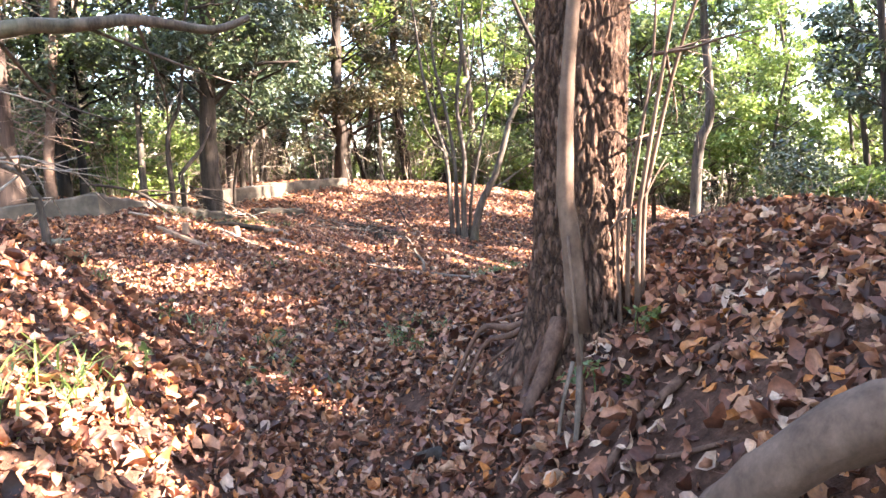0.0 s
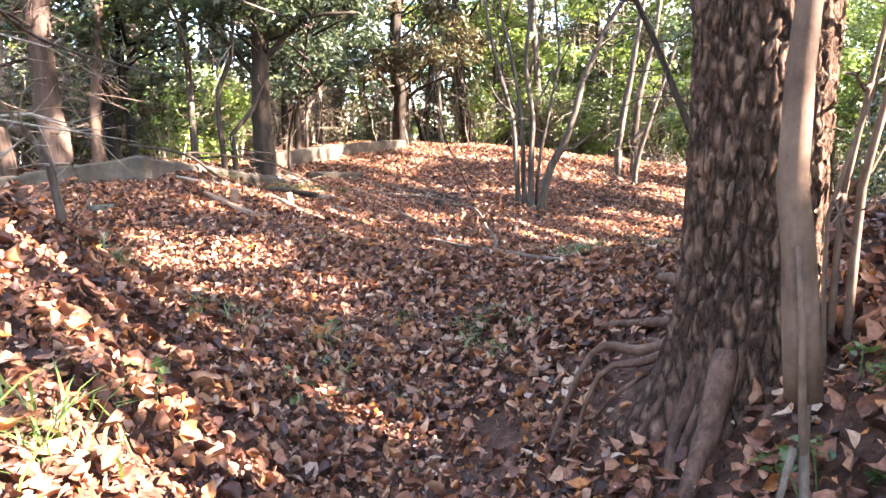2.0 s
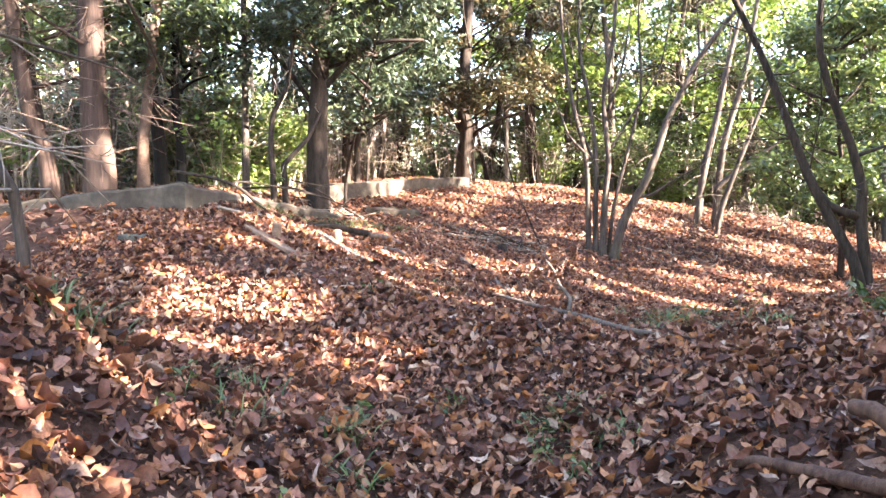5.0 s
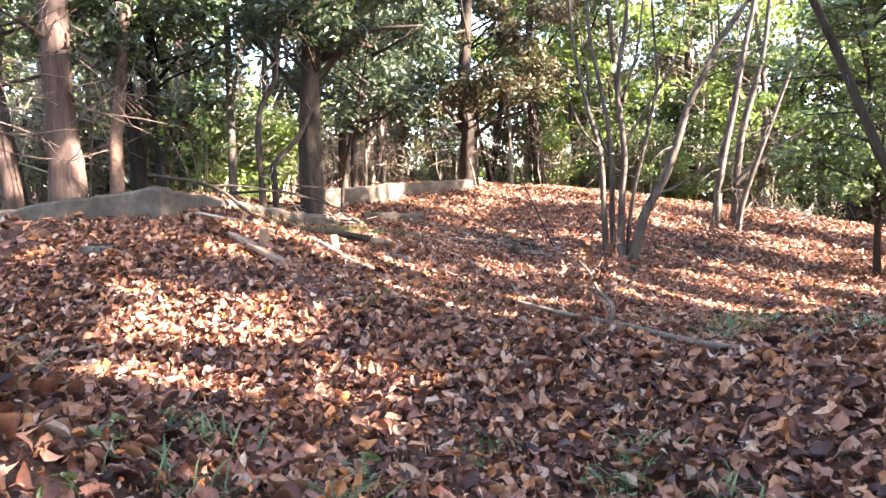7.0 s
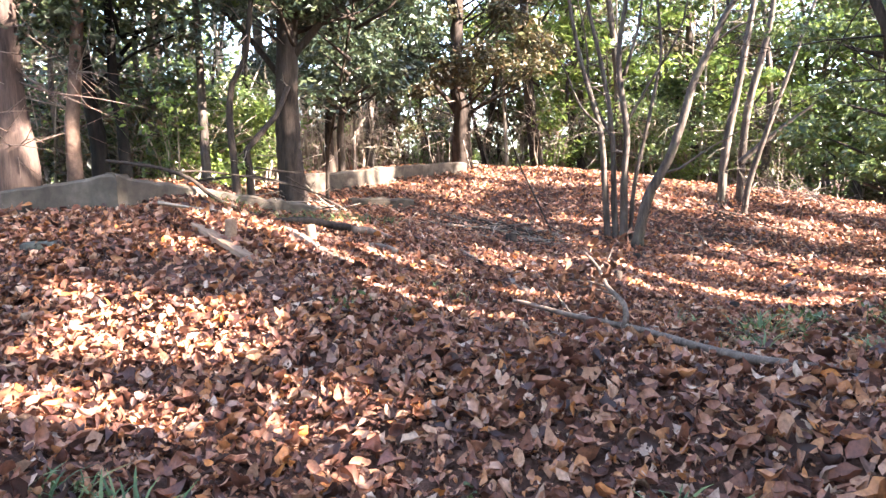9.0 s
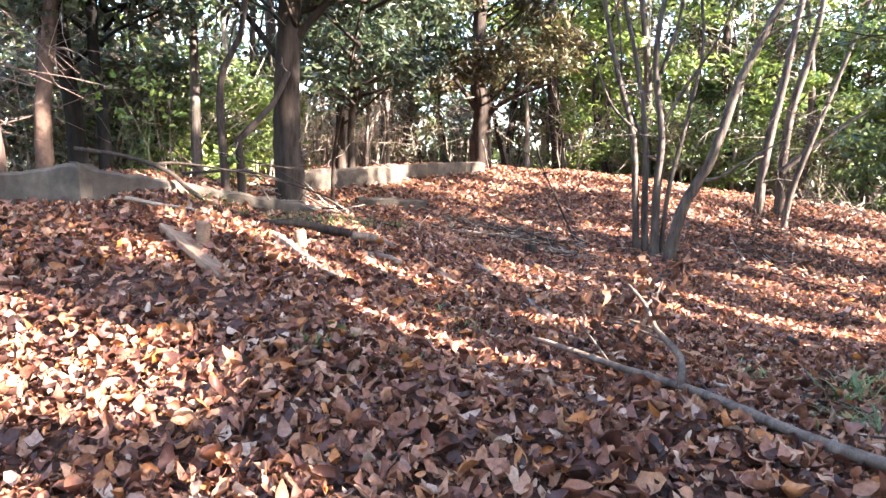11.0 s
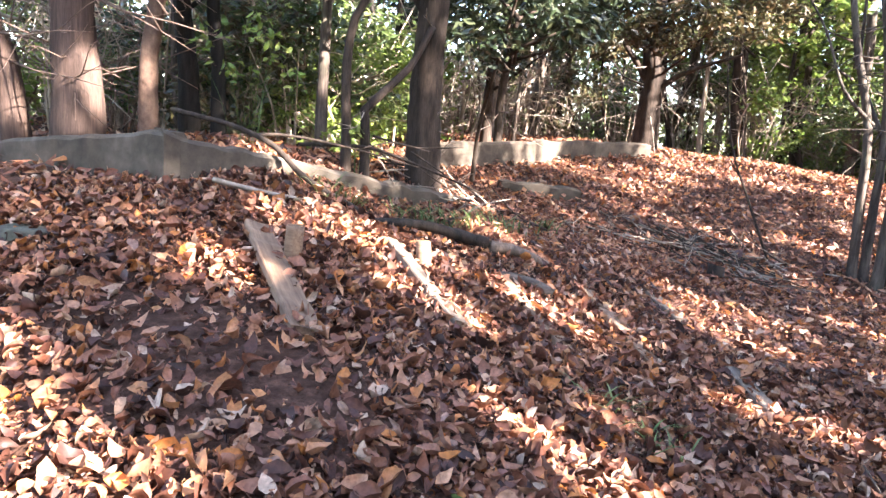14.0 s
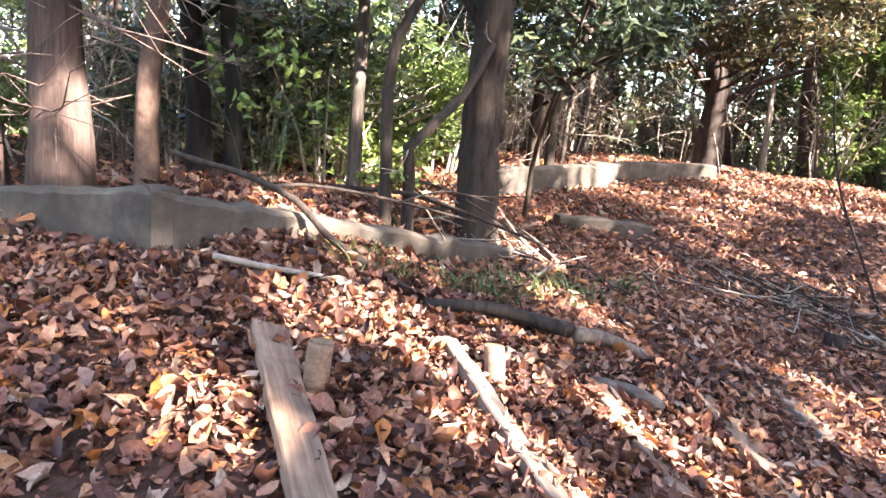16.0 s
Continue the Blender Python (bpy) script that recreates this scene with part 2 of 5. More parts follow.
# ---------------------------------------------------------------- mesh helpers
def mesh_from(name, verts, faces, material, smooth=False):
    """A mesh out of arrays; all faces of one array have the same number of corners."""
    verts, faces = np.asarray(verts, np.float32), np.asarray(faces, np.int32)
    me = bpy.data.meshes.new(name)
    k = faces.shape[1]
    me.vertices.add(len(verts))
    me.vertices.foreach_set("co", verts.ravel())
    me.loops.add(faces.size)
    me.loops.foreach_set("vertex_index", faces.ravel())
    me.polygons.add(len(faces))
    me.polygons.foreach_set("loop_start", np.arange(0, faces.size, k, dtype=np.int32))
    me.polygons.foreach_set("use_smooth", np.full(len(faces), smooth))
    me.materials.append(material)
    me.update(calc_edges=True)
    return me


def child(name, me, parent, label=""):
    ob = new(name, me)
    ob.parent = parent
    return tagged(ob, label) if label else ob


def part(name, bm, material, parent, label=""):
    me = bpy.data.meshes.new(name)
    bm.to_mesh(me)
    bm.free()
    me.materials.append(material)
    return child(name, me, parent, label)


def root_at(name, place, label, category, group="", kind=""):
    ob = new(name)
    ob.location = place
    ob.empty_display_size = 0.2
    return tagged(ob, label, category, group, kind)


def spline(points, radii, step):
    """Catmull-Rom through points, with the radii along it."""
    p = np.array(points, float)
    r = np.array(radii, float)
    if len(r) != len(p):
        r = np.interp(np.linspace(0, 1, len(p)), np.linspace(0, 1, len(r)), r)
    q = np.vstack([2 * p[0] - p[1], p, 2 * p[-1] - p[-2]])
    out, rad = [], []
    for i in range(len(p) - 1):
        n = max(1, int(np.linalg.norm(p[i + 1] - p[i]) / step))
        t = np.linspace(0, 1, n, endpoint=False)[:, None]
        a, b, c, d = q[i], q[i + 1], q[i + 2], q[i + 3]
        out.append(0.5 * (2 * b + (c - a) * t + (2 * a - 5 * b + 4 * c - d) * t ** 2 + (3 * b - a - 3 * c + d) * t ** 3))
        rad.append(r[i] + (r[i + 1] - r[i]) * t[:, 0])
    return np.vstack(out + [p[-1:]]), np.concatenate(rad + [r[-1:]])


def tube(points, radii, sides=8, step=0.2, wobble=0.08, seed=0, flute=0.0):
    """Vertices and quads of a limb: round, tapering, a little lumpy; closed at both ends by drawing in."""
    c, r = spline(points, radii, step)
    c = np.vstack([c[:1], c, c[-1:]])
    r = np.concatenate([[r[0] * 0.05], r, [r[-1] * 0.05]])
    rng = np.random.RandomState(seed)
    tan = np.gradient(c, axis=0)
    tan[0], tan[-1] = tan[1], tan[-2]
    tan /= np.maximum(np.linalg.norm(tan, axis=1)[:, None], 1e-6)
    ref = np.array([0.0, 1.0, 0.0]) if abs(tan[:, 1]).mean() < 0.8 else np.array([1.0, 0.0, 0.0])
    u = np.cross(tan, ref)
    u /= np.maximum(np.linalg.norm(u, axis=1)[:, None], 1e-6)
    v = np.cross(tan, u)
    a = np.linspace(0, 2 * np.pi, sides, endpoint=False)
    lump = 1 + wobble * rng.randn(len(c), sides)
    if flute:
        lump = lump + flute * np.cos(5 * a + rng.rand() * 6)[None, :]
    ring = (np.cos(a)[None, :, None] * u[:, None] + np.sin(a)[None, :, None] * v[:, None]) * (r[:, None] * lump)[:, :, None]
    verts = (c[:, None] + ring).reshape(-1, 3)
    i, j = np.meshgrid(np.arange(len(c) - 1), np.arange(sides), indexing="ij")
    k = (j + 1) % sides
    faces = np.stack([i * sides + j, i * sides + k, (i + 1) * sides + k, (i + 1) * sides + j], -1).reshape(-1, 4)
    return verts, faces


def joined(pieces):
    verts, faces, n = [], [], 0
    for v, f in pieces:
        verts.append(v)
        faces.append(f + n)
        n += len(v)
    return np.vstack(verts), np.vstack(faces)


def unit(v):
    return v / np.maximum(np.linalg.norm(v, axis=-1, keepdims=True), 1e-6)


def leaves(centres, normals, sizes, rng, aspect=0.5, curl=0.25, lobed=False):
    """Many leaves: a folded blade of two triangles, or with lobed=True a curled one with a midrib and uneven edges."""
    n = len(centres)
    nor = unit(normals)
    along = unit(np.cross(nor, rng.randn(n, 3)))
    side = np.cross(nor, along)
    L = sizes[:, None]
    w = L * aspect * (0.7 + 0.6 * rng.rand(n, 1))
    bend = (curl * (0.4 + rng.rand(n)) * np.where(rng.rand(n) < 0.3, -0.7, 1.0))[:, None] * L
    fold = (curl * rng.rand(n))[:, None] * L
    base, tip = centres - along * L / 2 + nor * bend * 0.5, centres + along * L / 2 + nor * bend
    if not lobed:
        lv, rv = centres + side * w / 2 + nor * fold, centres - side * w / 2 + nor * fold
        verts = np.stack([base, lv, tip, rv], 1).reshape(-1, 3)
        o = (np.arange(n) * 4)[:, None, None]
        faces = (np.array([[0, 2, 1], [0, 3, 2]])[None] + o).reshape(-1, 3)
        return verts, faces
    lean = side * L * (rng.rand(n, 1) - 0.5) * 0.3
    curve = nor * bend * 0.9
    rib = [base, centres - along * L * 0.17 + lean * 0.3 - curve * 0.2, centres + along * L * 0.17 + lean * 0.7 + curve * 0.15, tip + lean]
    roll = fold * (0.5 + 1.2 * rng.rand(2, n, 1))
    edge = []
    for sign, up_ in ((1, roll[0]), (-1, roll[1])):
        for at, wide in ((-0.28, 0.34), (0.03, 0.50), (0.30, 0.32)):
            j = 0.75 + 0.5 * rng.rand(n, 1)
            edge.append(centres + along * L * (at + 0.08 * (rng.rand(n, 1) - 0.5)) + lean * (at + 0.5) + sign * side * w * wide * j + nor * up_ * (0.4 + wide * j) + curve * (at * at * 4 - 0.2))
    verts = np.stack(rib + edge, 1).reshape(-1, 3)
    o = (np.arange(n) * 10)[:, None, None]
    half = [[0, 1, 4], [1, 5, 4], [1, 2, 5], [2, 6, 5], [2, 3, 6]]
    other = [[0, 7, 1], [1, 7, 8], [1, 8, 2], [2, 8, 9], [2, 9, 3]]
    return verts, (np.array(half + other)[None] + o).reshape(-1, 3)


def clumps(rng, centres, radii, per, size, flat=0.6):
    """Leaf centres and normals in uneven clumps round the given centres."""
    pos, nor = [], []
    for c, r in zip(centres, radii):
        n = int(per * (0.6 + 0.8 * rng.rand()))
        d = unit(rng.randn(n, 3)) * (rng.rand(n, 1) ** 0.45)
        d[:, 2] *= flat
        pos.append(np.asarray(c) + d * r)
        nor.append(d * 0.5 + rng.randn(n, 3) * 0.55 + np.array([0, 0, 0.7]))
    pos, nor = np.vstack(pos), np.vstack(nor)
    return pos, nor, size * (0.6 + 0.8 * rng.rand(len(pos)))


# ---------------------------------------------------------------- ground
def build_ground():
    gx = np.concatenate([np.linspace(-400, -40, 10), np.linspace(-36, -10, 14), np.linspace(-9, 6, 180), np.linspace(7, 36, 16), np.linspace(40, 400, 10)])
    gy = np.concatenate([np.linspace(-400, -40, 10), np.linspace(-30, -3, 12), np.linspace(-2, 16, 200), np.linspace(16.3, 28, 50), np.linspace(30, 60, 12), np.linspace(70, 400, 9)])
    X, Y = np.meshgrid(gx, gy)
    Z = ground_z(X, Y)
    far = np.clip((np.hypot(X, Y - 12) - 30) / 40, 0, 1)
    Z = Z - 3.0 * far
    nx, ny = len(gx), len(gy)
    i, j = np.meshgrid(np.arange(ny - 1), np.arange(nx - 1), indexing="ij")
    faces = np.stack([i * nx + j, i * nx + j + 1, (i + 1) * nx + j + 1, (i + 1) * nx + j], -1).reshape(-1, 4)
    ob = new("ground", mesh_from("ground", np.stack([X, Y, Z], -1).reshape(-1, 3), faces, SOIL, True))
    tagged(ob, "brown leaf-strewn forest soil with a sunken footpath between banks", "ground", kind="structure")


build_ground()


def litter(name, x0, x1, y0, y1, per_m2, size, seed, label, lobed, keep=None):
    rng = np.random.RandomState(seed)
    n = int((x1 - x0) * (y1 - y0) * per_m2)
    x, y = x0 + (x1 - x0) * rng.rand(n), y0 + (y1 - y0) * rng.rand(n)
    if keep is not None:
        k = rng.rand(n) < keep(x, y)
        x, y = x[k], y[k]
    n = len(x)
    e = 0.05
    sx, sy = (ground_z(x + e, y) - ground_z(x - e, y)) / (2 * e), (ground_z(x, y + e) - ground_z(x, y - e)) / (2 * e)
    nor = np.stack([-sx, -sy, np.ones(n)], -1) + rng.randn(n, 3) * np.where(rng.rand(n, 1) < 0.4, 0.9, 0.3)
    s = size * (0.32 + 1.5 * rng.rand(n) ** 2.2)
    c = np.stack([x, y, ground_z(x, y) + 0.003 + 0.055 * rng.rand(n) ** 1.3], -1)
    v, f = leaves(c, nor, s, rng, 0.50, 0.48, lobed)
    ob = new(name, mesh_from(name, v, f, DEAD, lobed))
    return tagged(ob, label, "fallen leaves", kind="stuff")


def bare_patches(x, y):
    """Fewer leaves where feet have worn the soil: on the steps and along the bank's eroded face."""
    step = np.exp(-(((x + 3.6) / 0.55) ** 2 + ((y - 8.7) / 0.6) ** 2))
    patch = np.exp(-(((x + 0.3) / 0.13) ** 2 + ((y - 4.4) / 0.3) ** 2))
    trod = np.exp(-(((x + 2.8) / 0.4) ** 2 + ((y - 8.55) / 0.45) ** 2))
    cut = np.exp(-(((x - 0.45) / 0.28) ** 2 + ((y - 4.2) / 1.0) ** 2))
    bank = np.exp(-(((x - 0.75) / 0.2) ** 2 + ((y - 2.4) / 0.9) ** 2))
    return 1 - np.clip(0.8 * step + 0.75 * trod + 0.98 * patch + 0.8 * cut + 0.6 * bank, 0, 0.98)


litter("leaf_litter", -6.0, 2.6, 0.8, 11.6, 1250, 0.060, 3, "dry brown and tan oak leaves strewn over the footpath", True, bare_patches)
litter("leaf_litter", -8.0, 4.5, 11.6, 15.0, 1100, 0.062, 4, "dry reddish-brown oak leaves covering the slope", False, bare_patches)
litter("leaf_litter", 2.6, 5.5, 8.5, 11.6, 700, 0.062, 14, "dry reddish-brown oak leaves covering the slope's lower edge", False)
litter("leaf_litter", -11.0, 9.0, 15.0, 27.0, 380, 0.085, 5, "far carpet of reddish fallen leaves below the trees", False)
litter("leaf_litter", -5.6, -0.4, 6.8, 11.8, 420, 0.068, 8, "larger curled brown leaves heaped over the timber steps", True, bare_patches)
litter("leaf_litter", -16.0, 16.0, -9.0, 0.8, 90, 0.10, 9, "dry leaves on the wood floor behind the path's start", False)
litter("leaf_litter", -16.0, -6.0, 0.8, 15.0, 110, 0.10, 10, "dry leaves on the wood floor behind the wall", False)
litter("leaf_litter", 2.6, 14.0, 0.8, 15.0, 110, 0.12, 6, "dry brown leaves lying behind the bank", False)

# ---------------------------------------------------------------- concrete
def wall_run(name, a, b, top_a, top_b, thick, label, cells=26):
    """A low cast wall from plan point a to b with a sloping, slightly broken top, set down into the soil."""
    a, b = np.array(a), np.array(b)
    d = (b - a) / np.linalg.norm(b - a)
    n = np.array([-d[1], d[0]])
    rng = np.random.RandomState(len(label))
    bm = bmesh.new()
    rings = []
    for i in range(cells + 1):
        t = i / cells
        p = a + (b - a) * t
        top = top_a + (top_b - top_a) * t + 0.012 * rng.randn()
        low = min(gz(*p), gz(*(p + n * thick))) - 0.35
        w = 0.006 * rng.randn()
        q = math.copysign(1.0, thick)
        prof = [(w, low), (w, top - 0.03), (0.025 * q, top), (thick - 0.03 * q, top + 0.004), (thick, top - 0.03), (thick, low)]
        rings.append([bm.verts.new((*(p + n * s), z)) for s, z in prof])
    for r, q in zip(rings, rings[1:]):
        for k in range(5):
            bm.faces.new((r[k], q[k], q[k + 1], r[k + 1]))
    bm.faces.new(rings[0][::-1])
    bm.faces.new(rings[-1])
    bmesh.ops.recalc_face_normals(bm, faces=bm.faces)
    me = bpy.data.meshes.new(name)
    bm.to_mesh(me)
    bm.free()
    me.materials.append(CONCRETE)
    return tagged(new(name, me), label, "low wall", kind="structure")


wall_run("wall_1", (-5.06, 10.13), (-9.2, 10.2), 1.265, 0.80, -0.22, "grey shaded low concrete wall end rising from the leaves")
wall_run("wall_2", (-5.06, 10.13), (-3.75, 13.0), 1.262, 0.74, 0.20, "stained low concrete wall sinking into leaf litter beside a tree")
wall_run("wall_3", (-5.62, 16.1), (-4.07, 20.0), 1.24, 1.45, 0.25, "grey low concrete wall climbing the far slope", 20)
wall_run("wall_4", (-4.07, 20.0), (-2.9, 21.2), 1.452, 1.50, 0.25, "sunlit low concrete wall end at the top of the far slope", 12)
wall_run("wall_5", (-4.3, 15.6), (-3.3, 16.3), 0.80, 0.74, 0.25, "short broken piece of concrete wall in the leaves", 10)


# ---------------------------------------------------------------- trees
def twigs(rng, starts, dirs, length, radius, count, sides=4):
    """Bare side twigs out of the given places."""
    out = []
    for _ in range(count):
        k = rng.randint(len(starts))
        p = np.array(starts[k], float)
        d = unit(np.array(dirs[k]) * 0.3 + rng.randn(3) * np.array([1, 1, 0.45]))
        ln = length * (0.4 + 0.9 * rng.rand())
        pts = [p]
        for s in range(3):
            d = unit(d + rng.randn(3) * 0.25 + np.array([0, 0, -0.05]))
            pts.append(pts[-1] + d * ln / 3)
        out.append(tube(pts, [radius, radius * 0.65, radius * 0.4, radius * 0.15], sides, 0.9, 0.05, rng.randint(9999)))
        for s in (1, 2):
            e = unit(d + rng.randn(3) * 0.7)
            out.append(tube([pts[s], pts[s] + e * ln * 0.22, pts[s] + e * ln * 0.4 + rng.randn(3) * 0.03], [radius * 0.5, radius * 0.3, radius * 0.1], 3, 0.9, 0.0, rng.randint(9999)))
    return out


def tree(label, stems, bark, crown=None, limbs=(), twig_count=0, twig_len=0.8, twig_z=(1.0, 4.0), seed=1, sides=12, flare=1.35, name="tree", category="tree",
         crown_material=None, group="", twig_bark=None, clump=(0.35, 0.4), fine=0.2, keep=None):
    """stems: (points, radius at foot, radius at tip) in the world, foot first. crown: (clump count, lowest z, highest z, spread, leaves a clump, leaf size)."""
    rng = np.random.RandomState(seed)
    foot = Vector(stems[0][0][0])
    thing = root_at(name, foot, label, category, group)
    o = np.array(foot)
    starts, dirs = [], []
    for pts, r0, r1 in stems:
        p = [np.array(q, float) - o for q in pts]
        p[0] = p[0] - np.array([0, 0, 0.25])
        first = p[0] + (p[1] - p[0]) * min(0.45, 0.5 / max(0.2, np.linalg.norm(p[1] - p[0])))
        p.insert(1, first)
        radii = [r0 * flare] + list(np.linspace(r0, r1, len(p) - 1))
        v, f = tube(p, radii, sides, 0.12 if r0 > 0.1 and fine < 0.3 else fine, 0.035, rng.randint(9999), 0.04 if r0 > 0.08 else 0.0)
        child("trunk", mesh_from("trunk", v, f, bark, True), thing)
        c, _ = spline(p, radii, 0.3)
        for q, w in zip(c, np.gradient(c, axis=0)):
            if twig_z[0] < q[2] < twig_z[1]:
                starts.append(q)
                dirs.append(w)
    ends = []
    for pts, r0, r1 in limbs:
        p = [np.array(q, float) - o for q in pts]
        v, f = tube(p, [r0, r1], 8, 0.15, 0.05, rng.randint(9999))
        child("limb", mesh_from("limb", v, f, bark, True), thing)
        ends.append(p[-1])
    if twig_count and starts:
        v, f = joined(twigs(rng, starts, dirs, twig_len, 0.010, twig_count))
        tagged(child("twig", mesh_from("twig", v, f, twig_bark or TWIG, True), thing), kind="stuff")
    if crown and crown[0]:
        count, low, high, spread, per, size = crown
        axis = np.array(stems[0][0][-1], float) - o
        cs, boughs = [], []
        for k in range(count):
            z = low + (high - low) * rng.rand() - o[2]
            t = np.clip(z / max(axis[2], 0.1), 0, 1)
            a, rad = rng.rand() * 6.283, spread * math.sqrt(rng.rand()) * (0.55 + 0.45 * math.sin(math.pi * min(1, max(0.12, (z + o[2] - low) / (high - low)))))
            base = np.array([axis[0] * t, axis[1] * t, z])
            tip = base + np.array([math.cos(a) * rad, math.sin(a) * rad, 0.15 * rad])
            cs.append(tip)
            if k % 2 == 0 and rad > 0.3:
                st = base - np.array([0, 0, min(0.35 * rad, z * 0.4)])
                boughs.append(tube([st, (st + tip) / 2 + rng.randn(3) * 0.1, tip], [0.035, 0.02, 0.006], 4, 0.8, 0.05, rng.randint(9999)))
        if boughs:
            v, f = joined(boughs)
            tagged(child("bough", mesh_from("bough", v, f, bark, True), thing), kind="stuff")
        pos, nor, s = clumps(rng, cs, clump[0] + clump[1] * rng.rand(len(cs)), per, size)
        if keep:
            k = keep(pos + o, rng)
            pos, nor, s = pos[k], nor[k], s[k]
        v, f = leaves(pos, nor, s, rng, 0.45, 0.2)
        child("crown", mesh_from("crown", v, f, crown_material or EVERGREEN), thing)
    return thing


def up(points, height, drift=(0.0, 0.0)):
    """Continues a stem upwards to the given height."""
    p = list(points)
    x, y, z = p[-1]
    return p + [(x + drift[0] * 0.5, y + drift[1] * 0.5, (z + height) / 2), (x + drift[0], y + drift[1], height)]


def foot_at(x, y):
    return (x, y, gz(x, y))


# the trees behind the concrete wall
tree("thick fibrous red-brown cypress trunk behind the concrete wall", [(up([foot_at(-6.78, 10.82), (-6.78, 10.82, 1.6), (-6.83, 10.82, 2.4)], 9.0), 0.225, 0.12)], BARK_RED,
     (34, 3.0, 9.5, 2.4, 230, 0.12), seed=11, sides=18, flare=1.15, twig_count=60, twig_len=1.5, twig_z=(0.6, 3.5), twig_bark=DRYTWIG)
tree("slanting fibrous brown cypress trunk behind the wall", [(up([foot_at(-7.45, 10.75), (-7.5, 10.65, 1.75), (-7.62, 10.5, 2.5)], 8.5, (-0.8, 0)), 0.125, 0.07)], BARK_RED,
     (24, 3.0, 8.5, 2.0, 220, 0.12), seed=12, flare=1.15, twig_count=60, twig_len=1.7, twig_z=(0.4, 3.2), twig_bark=DRYTWIG)
tree("slender sunlit brown trunk behind the wall", [(up([foot_at(-6.36, 11.2), (-6.34, 11.2, 1.85), (-6.27, 11.25, 2.5)], 7.5, (0.5, 0.2)), 0.092, 0.05)], BARK_SMOOTH,
     (16, 4.0, 7.5, 1.8, 240, 0.12), seed=13, flare=1.1, twig_count=12, twig_len=1.2, twig_z=(0.8, 3.0))
tree("leaning shade-darkened trunk behind the wall", [(up([foot_at(-6.46, 11.85), (-6.51, 11.85, 1.85), (-6.56, 11.8, 2.6)], 8.0, (-0.4, 0)), 0.112, 0.06)], BARK_SHADED,
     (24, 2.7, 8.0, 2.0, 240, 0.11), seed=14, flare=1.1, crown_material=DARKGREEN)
tree("thin shade-darkened trunk standing beside a darker one", [(up([foot_at(-6.2, 11.95), (-6.21, 11.95, 1.9), (-6.25, 11.9, 2.7)], 7.5, (0.1, 0.2)), 0.078, 0.045)], BARK_SHADED,
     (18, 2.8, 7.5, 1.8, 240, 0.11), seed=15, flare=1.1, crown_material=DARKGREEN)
tree("grey slim trunk among bushes behind the wall", [(up([foot_at(-5.6, 12.9), (-5.6, 12.9, 1.9), (-5.62, 12.95, 2.7)], 7.0), 0.07, 0.04)], BARK_GREY,
     (12, 3.4, 7.0, 1.7, 240, 0.12), seed=16, flare=1.1)
tree("crooked dark tree with two stems leaning on a trunk",
     [(up([foot_at(-4.66, 11.95), (-4.68, 11.93, 1.4), (-4.70, 11.92, 1.95), (-4.65, 11.94, 2.35), (-4.49, 12.03, 2.7)], 5.6, (0.3, 0.3)), 0.052, 0.025),
      ([foot_at(-4.52, 12.05), (-4.54, 12.05, 1.3), (-4.56, 12.05, 1.55), (-4.44, 12.15, 1.72), (-4.3, 12.4, 1.98), (-4.2, 12.65, 2.4)], 0.05, 0.032)], BARK_DARK,
     (9, 2.9, 5.6, 1.3, 200, 0.10), seed=17, flare=1.2, twig_count=8, twig_z=(0.5, 2.5), twig_len=0.7)
tree("stout dark furrowed trunk beside the sunken concrete wall", [(up([foot_at(-4.28, 12.85), (-4.31, 12.83, 1.85), (-4.26, 12.83, 2.9)], 10.0, (0.4, 0.2)), 0.182, 0.10)], BARK_DARK,
     (50, 3.0, 9.0, 3.0, 280, 0.11), limbs=[([(-4.25, 12.8, 2.75), (-3.5, 13.0, 3.5), (-2.6, 13.1, 3.6)], 0.06, 0.02), ([(-4.25, 12.8, 2.4), (-4.9, 12.9, 3.2), (-5.5, 12.9, 3.8)], 0.05, 0.02)],
     seed=18, sides=20, flare=1.3, crown_material=DARKGREEN, twig_count=14, twig_z=(-0.1, 1.0), twig_len=0.6)
tree("dark evergreen oak with hanging brownish foliage on the slope crest",
     [(up([foot_at(-3.2, 22.6), (-3.2, 22.6, 2.3), (-3.16, 22.6, 3.0), (-3.3, 22.6, 3.8)], 10.0, (0.2, 0.3)), 0.29, 0.12)], BARK_DARK,
     (70, 3.2, 10.0, 3.6, 300, 0.15), limbs=[([(-3.18, 22.6, 2.5), (-2.85, 22.5, 2.9), (-2.3, 22.4, 3.2), (-1.4, 22.3, 3.5)], 0.08, 0.03), ([(-3.2, 22.6, 2.7), (-3.5, 22.5, 3.2), (-3.9, 22.4, 3.7)], 0.10, 0.05)],
     seed=19, sides=16, flare=1.2, crown_material=BROWNGREEN, twig_count=26, twig_z=(0.8, 3.0), twig_len=1.8)
tree("dark holm oak with dense dark green foliage", [(up([foot_at(-6.0, 19.5), (-6.0, 19.5, 2.5)], 9.0, (0.4, 0)), 0.12, 0.06)], BARK_DARK,
     (64, 2.7, 9.0, 3.0, 320, 0.14), seed=20, crown_material=DARKGREEN, twig_count=10, twig_len=1.2, twig_z=(0.5, 3))

